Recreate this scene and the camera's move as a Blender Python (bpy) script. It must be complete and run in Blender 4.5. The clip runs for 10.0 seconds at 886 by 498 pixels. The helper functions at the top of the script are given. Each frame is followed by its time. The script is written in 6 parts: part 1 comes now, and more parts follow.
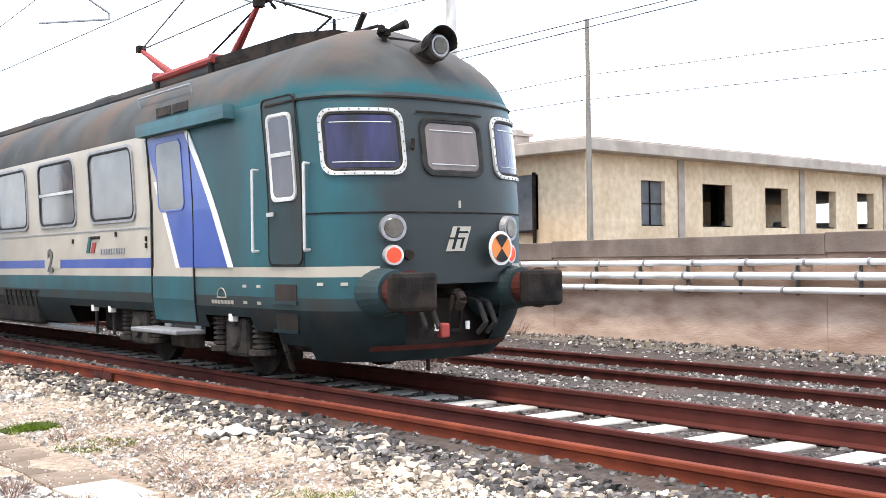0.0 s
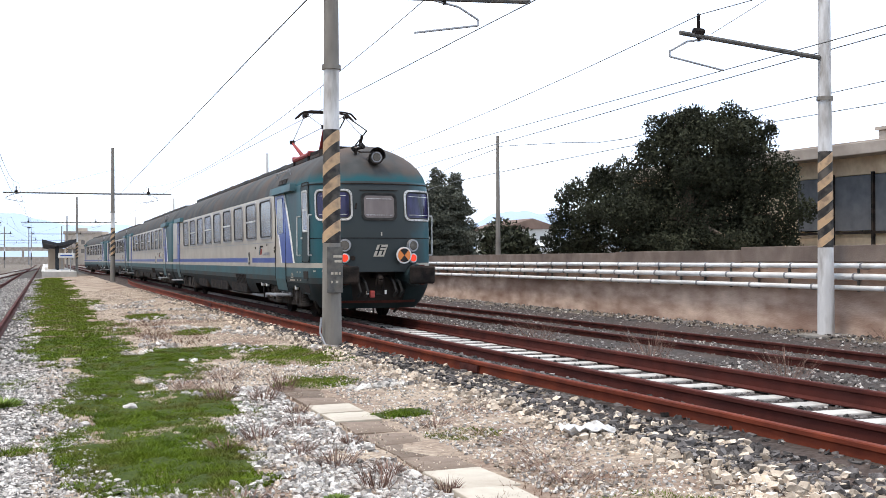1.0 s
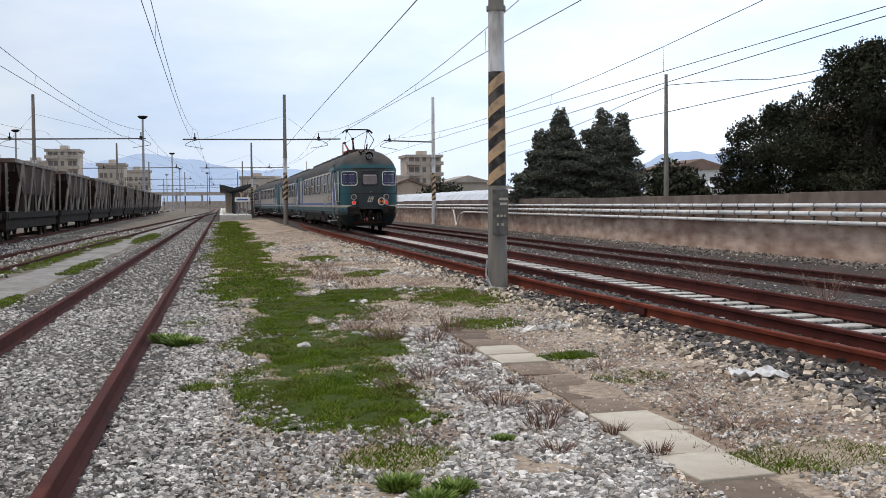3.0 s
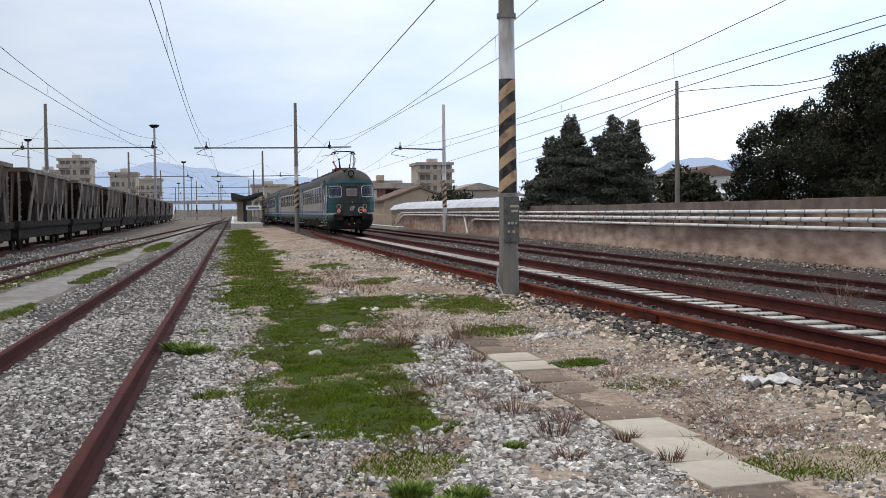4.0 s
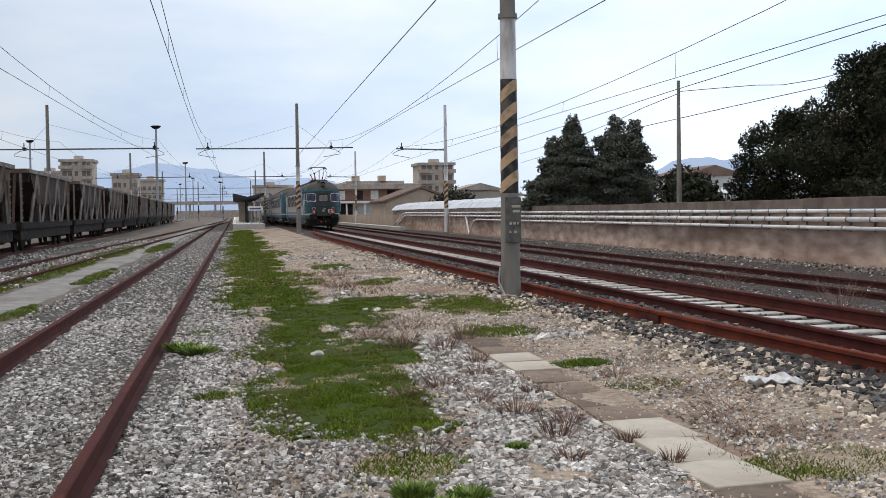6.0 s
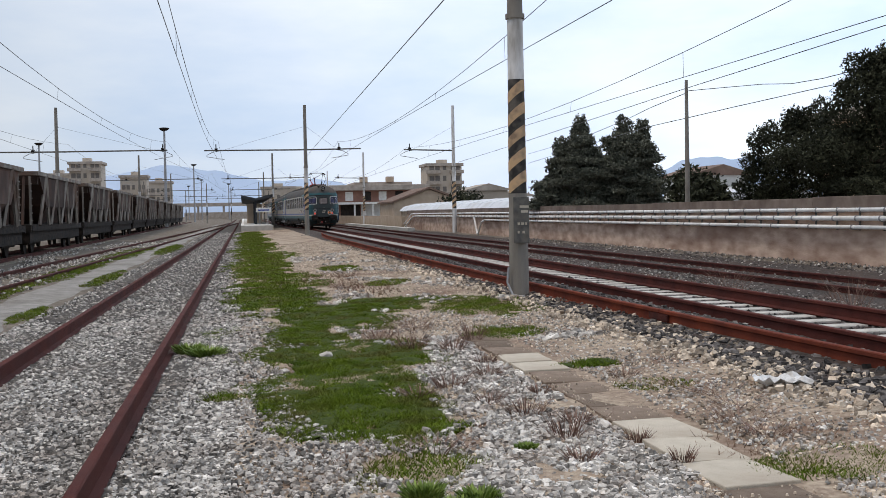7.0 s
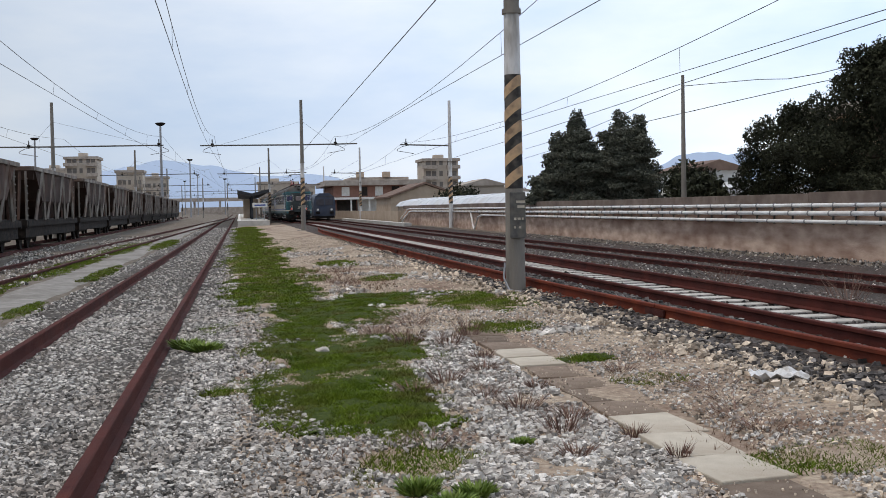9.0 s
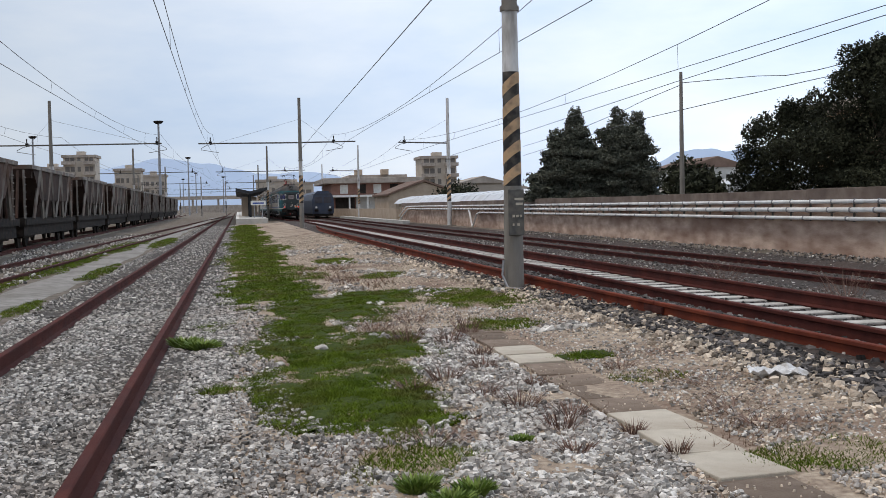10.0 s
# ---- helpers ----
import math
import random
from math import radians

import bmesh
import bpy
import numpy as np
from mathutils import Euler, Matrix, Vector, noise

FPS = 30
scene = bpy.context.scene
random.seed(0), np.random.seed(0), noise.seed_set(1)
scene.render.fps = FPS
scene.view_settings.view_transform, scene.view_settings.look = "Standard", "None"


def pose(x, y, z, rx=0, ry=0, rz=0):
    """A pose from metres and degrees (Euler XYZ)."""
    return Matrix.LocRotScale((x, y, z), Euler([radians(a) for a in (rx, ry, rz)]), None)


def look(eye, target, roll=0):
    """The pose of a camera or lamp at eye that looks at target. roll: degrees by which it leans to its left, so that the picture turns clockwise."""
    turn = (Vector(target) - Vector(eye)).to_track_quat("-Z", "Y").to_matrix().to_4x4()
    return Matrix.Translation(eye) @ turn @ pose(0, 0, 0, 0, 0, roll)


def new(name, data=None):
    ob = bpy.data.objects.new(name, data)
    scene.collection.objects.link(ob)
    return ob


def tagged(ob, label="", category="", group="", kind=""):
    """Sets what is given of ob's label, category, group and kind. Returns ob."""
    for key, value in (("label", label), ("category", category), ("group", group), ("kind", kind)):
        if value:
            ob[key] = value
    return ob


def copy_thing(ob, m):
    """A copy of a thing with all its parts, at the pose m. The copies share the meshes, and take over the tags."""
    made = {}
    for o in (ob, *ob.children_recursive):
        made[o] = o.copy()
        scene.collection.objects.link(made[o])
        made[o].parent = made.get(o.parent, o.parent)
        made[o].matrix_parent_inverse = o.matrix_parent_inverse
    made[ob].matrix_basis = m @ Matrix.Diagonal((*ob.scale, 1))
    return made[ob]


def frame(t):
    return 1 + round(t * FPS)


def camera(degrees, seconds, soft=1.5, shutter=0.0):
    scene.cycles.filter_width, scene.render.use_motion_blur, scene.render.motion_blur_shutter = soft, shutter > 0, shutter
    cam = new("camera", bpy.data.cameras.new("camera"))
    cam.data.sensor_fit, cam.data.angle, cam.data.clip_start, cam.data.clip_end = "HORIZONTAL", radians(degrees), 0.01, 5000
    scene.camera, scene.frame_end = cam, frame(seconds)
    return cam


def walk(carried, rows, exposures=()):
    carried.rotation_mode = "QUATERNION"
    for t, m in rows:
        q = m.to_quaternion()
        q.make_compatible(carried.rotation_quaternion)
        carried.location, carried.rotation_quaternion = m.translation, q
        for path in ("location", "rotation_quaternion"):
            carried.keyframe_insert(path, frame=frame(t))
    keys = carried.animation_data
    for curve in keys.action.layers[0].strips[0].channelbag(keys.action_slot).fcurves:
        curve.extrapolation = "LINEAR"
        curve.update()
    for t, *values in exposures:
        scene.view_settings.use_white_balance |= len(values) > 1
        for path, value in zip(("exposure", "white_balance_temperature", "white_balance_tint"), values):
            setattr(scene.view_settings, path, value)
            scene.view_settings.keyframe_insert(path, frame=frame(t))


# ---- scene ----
cam = camera(42.8, 10.0, soft=0.85)
EYE = 1.447
TURN = [(0.0, -37.56, 0.45, 0.85), (0.1, -33.36, 0.8, 1.3), (0.2, -30.79, 0.94, 1.29), (0.3, -28.06, 1.46, 1.1), (0.4, -26.73, 1.32, 1.04),
        (0.5, -24.82, 1.26, 0.46), (0.6, -22.72, 1.2, 0.8), (0.7, -21.4, 0.75, 0.71), (0.8, -20.3, 0.53, 0.6), (1.0, -19.44, 0.53, 0.16),
        (1.5, -18.07, -0.39, -1.12), (2.0, -15.55, -2.32, -0.73), (2.5, -12.25, -2.89, -0.01), (3.0, -11.07, -2.34, 0.49),
        (3.7, -10.6, -2.0, 0.68), (4.5, -10.47, -1.91, 0.74), (5.0, -10.71, -1.93, 0.63), (5.5, -10.69, -1.97, 0.7), (6.2, -10.3, -1.92, 0.88),
        (7.0, -10.02, -1.9, 1.08), (7.5, -10.03, -1.93, 1.11), (8.0, -10.12, -1.97, 1.1), (8.5, -10.03, -2.05, 1.08), (9.0, -10.2, -2.15, 1.07),
        (9.5, -10.24, -2.25, 1.15), (10.0, -10.28, -2.28, 1.22)]
walk(cam, [(t, pose(0, 0, EYE, 90 + p, r, y)) for t, y, p, r in TURN],
     exposures=[(0.0, 1.5, 7150, 13), (0.5, 1.08, 7100, 13), (1.0, 0.75, 7000, 13), (1.5, 0.35, 7000, 13), (2.0, 0.1, 7000, 13), (2.5, 0.03, 7050, 13), (3.2, -0.04, 7150, 13),
                (5.0, -0.1, 7150, 13), (8.0, -0.17, 7150, 13), (10.0, -0.22, 7100, 13)])

# ---------------------------------------------------------------- world, sun
world = bpy.data.worlds.new("sky")
scene.world = world
world.use_nodes = True
wn, wl = world.node_tree.nodes, world.node_tree.links
wn.clear()
w_out = wn.new("ShaderNodeOutputWorld")
w_bg = wn.new("ShaderNodeBackground")
w_sky = wn.new("ShaderNodeTexSky")
w_sky.sky_type = "NISHITA"
w_sky.sun_disc = False
w_sky.sun_elevation, w_sky.sun_rotation = radians(68), radians(250)
w_co = wn.new("ShaderNodeTexCoord")
w_map = wn.new("ShaderNodeMapping")
w_map.inputs["Scale"].default_value = (1.0, 1.0, 3.2)
w_noise = wn.new("ShaderNodeTexNoise")
w_noise.inputs["Scale"].default_value = 2.6
w_noise.inputs["Detail"].default_value = 6
w_noise.inputs["Roughness"].default_value = 0.55
w_ramp = wn.new("ShaderNodeValToRGB")
w_ramp.color_ramp.elements[0].position, w_ramp.color_ramp.elements[0].color = 0.3, (5.0, 6.9, 9.9, 1)
w_ramp.color_ramp.elements[1].position, w_ramp.color_ramp.elements[1].color = 0.68, (8.5, 9.7, 11.1, 1)
# thin bright cloud towards the sun's side
w_dot = wn.new("ShaderNodeVectorMath")
w_dot.operation = "DOT_PRODUCT"
w_dot.inputs[1].default_value = (0.78, 0.45, 0.43)
w_rng = wn.new("ShaderNodeMapRange")
w_rng.inputs["From Min"].default_value, w_rng.inputs["From Max"].default_value = 0.3, 0.95
w_rng.inputs["To Min"].default_value, w_rng.inputs["To Max"].default_value = 0.95, 1.75
w_mul = wn.new("ShaderNodeVectorMath")
w_mul.operation = "SCALE"
w_mix = wn.new("ShaderNodeMix")
w_mix.data_type = "RGBA"
w_mix.inputs[0].default_value = 0.86
wl.new(w_co.outputs["Generated"], w_map.inputs["Vector"])
wl.new(w_map.outputs["Vector"], w_noise.inputs["Vector"])
wl.new(w_noise.outputs["Fac"], w_ramp.inputs["Fac"])
wl.new(w_co.outputs["Generated"], w_dot.inputs[0])
wl.new(w_dot.outputs["Value"], w_rng.inputs["Value"])
wl.new(w_ramp.outputs["Color"], w_mul.inputs[0])
wl.new(w_rng.outputs["Result"], w_mul.inputs["Scale"])
wl.new(w_sky.outputs["Color"], w_mix.inputs[6])
wl.new(w_mul.outputs["Vector"], w_mix.inputs[7])
wl.new(w_mix.outputs[2], w_bg.inputs["Color"])
w_bg.inputs["Strength"].default_value = 0.1
wl.new(w_bg.outputs["Background"], w_out.inputs["Surface"])

sun = new("sun", bpy.data.lights.new("sun", "SUN"))
sun.data.energy, sun.data.angle, sun.data.color = 1.5, radians(12), (1.0, 0.92, 0.82)
sun.matrix_world = look((0, 0, 0), (0.34, 0.12, -0.93))


# ---------------------------------------------------------------- materials
def material(name, low, high, scale=4.0, rough=0.85, metal=0.0, bump=0.25, fine=60.0, stain=None, stain_scale=0.8, stain_amount=0.5,
             island=0.0, each=0.0, stretch=(1, 1, 1), emit=None, coat=0.0):
    """A surface with grain between two colours, larger stains, and a shade of its own for each piece."""
    m = bpy.data.materials.new(name)
    m.use_nodes = True
    n, l = m.node_tree.nodes, m.node_tree.links
    b = n["Principled BSDF"]
    co = n.new("ShaderNodeTexCoord")
    mp = n.new("ShaderNodeMapping")
    mp.inputs["Scale"].default_value = stretch
    l.new(co.outputs["Object"], mp.inputs["Vector"])
    grain = n.new("ShaderNodeTexNoise")
    grain.inputs["Scale"].default_value, grain.inputs["Detail"].default_value = scale, 5
    l.new(mp.outputs["Vector"], grain.inputs["Vector"])
    mix = n.new("ShaderNodeMix")
    mix.data_type = "RGBA"
    mix.inputs[6].default_value, mix.inputs[7].default_value = (*low, 1), (*high, 1)
    rng = n.new("ShaderNodeMapRange")
    rng.inputs["From Min"].default_value, rng.inputs["From Max"].default_value = 0.3, 0.7
    l.new(grain.outputs["Fac"], rng.inputs["Value"])
    l.new(rng.outputs["Result"], mix.inputs[0])
    colour = mix.outputs[2]
    if stain:
        big = n.new("ShaderNodeTexNoise")
        big.inputs["Scale"].default_value, big.inputs["Detail"].default_value = stain_scale, 4
        l.new(mp.outputs["Vector"], big.inputs["Vector"])
        r2 = n.new("ShaderNodeMapRange")
        r2.inputs["From Min"].default_value, r2.inputs["From Max"].default_value = 0.45, 0.68
        r2.inputs["To Max"].default_value = stain_amount
        l.new(big.outputs["Fac"], r2.inputs["Value"])
        m2 = n.new("ShaderNodeMix")
        m2.data_type = "RGBA"
        m2.inputs[7].default_value = (*stain, 1)
        l.new(r2.outputs["Result"], m2.inputs[0])
        l.new(colour, m2.inputs[6])
        colour = m2.outputs[2]
    if island or each:
        if island:
            src = n.new("ShaderNodeNewGeometry").outputs["Random Per Island"]
        else:
            src = n.new("ShaderNodeObjectInfo").outputs["Random"]
        r3 = n.new("ShaderNodeMapRange")
        r3.inputs["To Min"].default_value, r3.inputs["To Max"].default_value = 1 - (island or each), 1 + (island or each)
        l.new(src, r3.inputs["Value"])
        sc = n.new("ShaderNodeVectorMath")
        sc.operation = "SCALE"
        l.new(colour, sc.inputs[0])
        l.new(r3.outputs["Result"], sc.inputs["Scale"])
        colour = sc.outputs["Vector"]
    l.new(colour, b.inputs["Base Color"])
    b.inputs["Roughness"].default_value, b.inputs["Metallic"].default_value = rough, metal
    b.inputs["Coat Weight"].default_value = coat
    b.inputs["Specular IOR Level"].default_value = 0.15 if rough >= 0.75 else 0.4
    if bump:
        fn = n.new("ShaderNodeTexNoise")
        fn.inputs["Scale"].default_value, fn.inputs["Detail"].default_value = fine, 4
        l.new(mp.outputs["Vector"], fn.inputs["Vector"])
        bp = n.new("ShaderNodeBump")
        bp.inputs["Strength"].default_value, bp.inputs["Distance"].default_value = bump, 0.02
        l.new(fn.outputs["Fac"], bp.inputs["Height"])
        l.new(bp.outputs["Normal"], b.inputs["Normal"])
    if emit:
        b.inputs["Emission Color"].default_value, b.inputs["Emission Strength"].default_value = (*emit[:3], 1), emit[3]
    return m


M_RUST = material("rusty_rail", (0.06, 0.015, 0.012), (0.115, 0.029, 0.021), 3, 0.8, 0.1, 0.3, 90, (0.05, 0.018, 0.016), 1.5, 0.6)
M_RUST_BRIGHT = material("bright_rust", (0.11, 0.023, 0.013), (0.2, 0.043, 0.02), 3, 0.85, 0.05, 0.3, 90, (0.08, 0.024, 0.018), 1.2, 0.6)
M_RUST_DARK = material("dark_rust", (0.05, 0.015, 0.012), (0.105, 0.03, 0.023), 4, 0.75, 0.2, 0.3, 90)
M_SLEEPER = material("concrete_sleeper", (0.42, 0.4, 0.37), (0.6, 0.58, 0.54), 6, 0.9, 0, 0.3, 80, (0.3, 0.25, 0.22), 2.5, 0.5, each=0.12)
M_SLEEPER_OLD = material("buried_sleeper", (0.3, 0.27, 0.22), (0.42, 0.38, 0.31), 6, 0.95, 0, 0.5, 50, each=0.15)
M_GROUND = material("sandy_gravel", (0.24, 0.18, 0.136), (0.5, 0.41, 0.315), 16, 0.95, 0, 1.0, 38, (0.15, 0.082, 0.058), 0.7, 0.8)
M_EARTH = material("far_ground", (0.1, 0.08, 0.066), (0.24, 0.205, 0.17), 5, 0.95, 0, 1.0, 20, (0.12, 0.105, 0.08), 0.25, 0.7)
# bed colour is kept dark to stand for shade in gaps between stones
M_BALLAST_BED = material("ballast_bed", (0.03, 0.026, 0.024), (0.13, 0.12, 0.11), 22, 0.95, 0, 1.0, 30, (0.16, 0.14, 0.12), 0.8, 0.4)
M_DARK_BED = material("dark_ballast_bed", (0.022, 0.018, 0.017), (0.1, 0.083, 0.075), 20, 0.95, 0, 1.0, 30, (0.11, 0.075, 0.06), 0.7, 0.5)
M_STONE_GREY = material("grey_ballast", (0.26, 0.242, 0.222), (0.55, 0.52, 0.485), 9, 0.9, 0, 0.4, 60, (0.2, 0.155, 0.125), 1.2, 0.45, island=0.8)
M_STONE_GREY_DULL = material("dull_grey_ballast", (0.08, 0.072, 0.068), (0.24, 0.222, 0.21), 9, 0.9, 0, 0.5, 50, (0.12, 0.09, 0.075), 1.0, 0.5, island=0.7)
M_STONE_WHITE = material("pale_rubble", (0.31, 0.287, 0.262), (0.68, 0.65, 0.61), 8, 0.9, 0, 0.6, 50, (0.22, 0.17, 0.14), 5, 0.65, island=0.6)
M_STONE_DARK = material("dark_ballast", (0.045, 0.041, 0.04), (0.17, 0.155, 0.148), 9, 0.9, 0, 0.5, 50, island=0.75)
M_STONE_TAN = material("tan_gravel", (0.35, 0.275, 0.21), (0.64, 0.55, 0.45), 8, 0.92, 0, 0.5, 50, island=0.65)
M_PATH = material("worn_grey_path", (0.21, 0.197, 0.183), (0.34, 0.322, 0.3), 5, 0.95, 0, 0.7, 30, (0.14, 0.125, 0.105), 0.5, 0.6)
M_GRASS = material("grass_blades", (0.055, 0.1, 0.006), (0.135, 0.185, 0.016), 2.6, 0.8, 0, 0, 10, (0.13, 0.1, 0.04), 1.6, 0.7, island=0.45)
M_DRY = material("dry_red_stems", (0.13, 0.07, 0.05), (0.25, 0.15, 0.11), 3, 0.9, 0, 0, 10, (0.1, 0.075, 0.03), 1.5, 0.6, island=0.45)
# turf green is darkened to stand in for the shade beneath the blades
M_TURF = material("blade_shaded_turf", (0.024, 0.042, 0.005), (0.064, 0.082, 0.013), 30, 0.95, 0, 0.8, 40)
M_WEED = material("fleshy_weed", (0.08, 0.14, 0.02), (0.2, 0.27, 0.05), 6, 0.6, 0, 0, 10, island=0.3)
M_TWIG = material("dry_stems", (0.12, 0.07, 0.055), (0.24, 0.15, 0.12), 8, 0.9, 0, 0, 10, island=0.4)
M_SLAB = material("duct_cover", (0.43, 0.38, 0.31), (0.57, 0.515, 0.43), 5, 0.9, 0, 0.35, 70, (0.34, 0.28, 0.22), 2, 0.6, each=0.06)
M_SLAB_BROWN = material("earthy_duct_cover", (0.15, 0.11, 0.085), (0.27, 0.21, 0.165), 5, 0.95, 0, 0.6, 50, (0.13, 0.095, 0.07), 2, 0.7, each=0.2)
M_PLASTIC = material("plastic_sheet", (0.55, 0.54, 0.53), (0.78, 0.78, 0.78), 9, 0.5, 0, 0.3, 30, (0.3, 0.27, 0.24), 6, 0.7)
M_CONCRETE = material("pole_concrete", (0.18, 0.165, 0.147), (0.28, 0.262, 0.236), 5, 0.9, 0, 0.3, 80, (0.22, 0.19, 0.16), 1.5, 0.5, stretch=(1, 1, 0.3))
M_POLE_WHITE = material("whitewashed_pole", (0.56, 0.55, 0.54), (0.75, 0.74, 0.73), 5, 0.85, 0, 0.2, 80, (0.24, 0.21, 0.18), 4.5, 0.75, stretch=(1, 1, 0.25))
M_POLE_BLACK = material("black_band", (0.025, 0.024, 0.024), (0.06, 0.056, 0.053), 6, 0.8, 0, 0.2, 80, (0.28, 0.24, 0.2), 5, 0.35)
M_POLE_CREAM = material("orange_cream_band", (0.5, 0.32, 0.18), (0.64, 0.45, 0.29), 6, 0.8, 0, 0.2, 80, (0.16, 0.11, 0.08), 6, 0.75)
M_STEEL = material("galvanised_steel", (0.28, 0.28, 0.29), (0.4, 0.4, 0.41), 12, 0.55, 0.7, 0.1, 60)
M_WIRE = material("wire", (0.14, 0.14, 0.14), (0.2, 0.2, 0.2), 5, 0.6, 0.6, 0)
M_WALL = material("stained_render_wall", (0.34, 0.22, 0.165), (0.68, 0.52, 0.42), 2.6, 0.95, 0, 0.5, 24, (0.21, 0.12, 0.09), 0.7, 0.8, stretch=(1, 0.45, 1.3))
M_WALL_TOP = material("dark_parapet", (0.16, 0.12, 0.1), (0.25, 0.2, 0.17), 2.5, 0.95, 0, 0.4, 30, (0.1, 0.075, 0.065), 0.6, 0.6)
M_PIPE = material("white_pipe", (0.78, 0.78, 0.77), (0.88, 0.88, 0.87), 3, 0.6, 0, 0.1, 40, (0.45, 0.41, 0.37), 1.2, 0.5)
M_BRICK = material("pale_yellow_brick", (0.6, 0.46, 0.31), (0.78, 0.63, 0.46), 4, 0.92, 0, 0.2, 40, (0.48, 0.32, 0.2), 0.6, 0.5, each=0.08)
M_FASCIA = material("concrete_fascia", (0.36, 0.31, 0.27), (0.48, 0.42, 0.37), 2, 0.92, 0, 0.3, 30, (0.24, 0.2, 0.17), 0.7, 0.6)
M_SHEET = material("grey_screen", (0.1, 0.105, 0.115), (0.15, 0.155, 0.165), 3, 0.8, 0, 0.1, 20)
M_PLATE = material("weathered_dark_plate", (0.07, 0.07, 0.068), (0.15, 0.145, 0.135), 9, 0.8, 0, 0.2, 30, (0.2, 0.17, 0.14), 5, 0.5)
# near-black colour stands in for the shade inside openings and recesses
M_VOID = material("inside_shade_colour", (0.03, 0.025, 0.022), (0.06, 0.05, 0.045), 2, 0.95, 0, 0.2, 20)
M_LEAF = material("conifer_leaf", (0.016, 0.019, 0.011), (0.048, 0.051, 0.03), 1.2, 0.8, 0, 0, 10, island=0.5)
M_LEAF_DARK = material("cypress_leaf", (0.056, 0.064, 0.05), (0.135, 0.14, 0.11), 1.2, 0.8, 0, 0, 10, island=0.5)
M_BARK = material("bark", (0.1, 0.075, 0.055), (0.18, 0.14, 0.11), 6, 0.95, 0, 0.6, 20)
M_ROOF_TIN = material("white_tin_roof", (0.55, 0.57, 0.6), (0.72, 0.74, 0.77), 1.5, 0.5, 0.1, 0.1, 8, (0.5, 0.48, 0.45), 0.4, 0.5)
M_RENDER = material("beige_render", (0.42, 0.33, 0.25), (0.52, 0.42, 0.33), 1.5, 0.92, 0, 0.2, 12, (0.36, 0.27, 0.2), 0.3, 0.5)
M_RENDER_PINK = material("brick_red_render", (0.25, 0.13, 0.1), (0.33, 0.18, 0.14), 1.5, 0.92, 0, 0.2, 12)
M_TILE = material("brown_roof", (0.14, 0.095, 0.075), (0.22, 0.15, 0.12), 2, 0.9, 0, 0.3, 8)
# distance haze is mixed into the pale blue of the hills
M_HILL = material("haze_tinted_hill", (0.36, 0.46, 0.62), (0.42, 0.52, 0.67), 0.004, 1.0, 0, 0)
M_WAGON = material("grey_wagon_steel", (0.12, 0.105, 0.092), (0.29, 0.265, 0.235), 1.2, 0.8, 0.0, 0.2, 20, (0.12, 0.06, 0.04), 0.9, 0.7, each=0.2)
M_WAGON_RUST = material("rusty_wagon_steel", (0.035, 0.022, 0.019), (0.1, 0.068, 0.057), 1.0, 0.85, 0.0, 0.2, 20, (0.1, 0.05, 0.035), 0.7, 0.7, each=0.35)
M_UNDER = material("grimy_running_gear", (0.007, 0.006, 0.006), (0.026, 0.021, 0.018), 6, 0.85, 0.0, 0.4, 40, (0.06, 0.04, 0.03), 3, 0.4)
# dusty tone, also lifted for the light that reaches the outer gear
M_GEAR = material("dusty_lit_running_gear", (0.02, 0.017, 0.015), (0.055, 0.047, 0.042), 6, 0.85, 0.0, 0.4, 40, (0.09, 0.07, 0.055), 3, 0.5)
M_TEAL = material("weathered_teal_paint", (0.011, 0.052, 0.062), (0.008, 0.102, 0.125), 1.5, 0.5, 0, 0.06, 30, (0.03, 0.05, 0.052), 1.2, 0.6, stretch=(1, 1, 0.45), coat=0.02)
M_TEAL_DIRTY = material("grimy_teal_paint", (0.016, 0.025, 0.026), (0.014, 0.05, 0.058), 2.0, 0.65, 0, 0.08, 30, (0.032, 0.025, 0.021), 1.3, 0.85, stretch=(1, 1, 0.45))
M_SKIRT = material("dark_teal_paint", (0.007, 0.013, 0.014), (0.016, 0.026, 0.028), 2.5, 0.75, 0, 0.12, 40, (0.024, 0.019, 0.016), 1.6, 0.8)
M_CREAM = material("dirty_cream_paint", (0.35, 0.315, 0.26), (0.46, 0.42, 0.355), 1.6, 0.45, 0, 0.05, 30, (0.34, 0.29, 0.24), 0.9, 0.55, coat=0.1)
M_BLUE = material("blue_paint", (0.03, 0.065, 0.27), (0.042, 0.09, 0.34), 2, 0.4, 0, 0.04, 30, (0.1, 0.13, 0.3), 1.0, 0.4, coat=0.2)
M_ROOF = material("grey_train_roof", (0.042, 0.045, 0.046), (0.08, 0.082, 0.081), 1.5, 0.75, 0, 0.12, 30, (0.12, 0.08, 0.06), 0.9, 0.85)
M_ALU = material("aluminium_trim", (0.5, 0.5, 0.49), (0.7, 0.69, 0.67), 8, 0.45, 0.3, 0.1, 50, (0.28, 0.25, 0.22), 4, 0.6)
M_RUBBER = material("black_rubber", (0.02, 0.02, 0.02), (0.045, 0.042, 0.04), 8, 0.75, 0, 0.2, 60)
M_PANE = material("side_pane", (0.1, 0.105, 0.11), (0.18, 0.185, 0.19), 1.5, 0.12, 0, 0)
M_PANE_DARK = material("dark_pane", (0.05, 0.05, 0.06), (0.09, 0.085, 0.1), 1.5, 0.1, 0, 0)
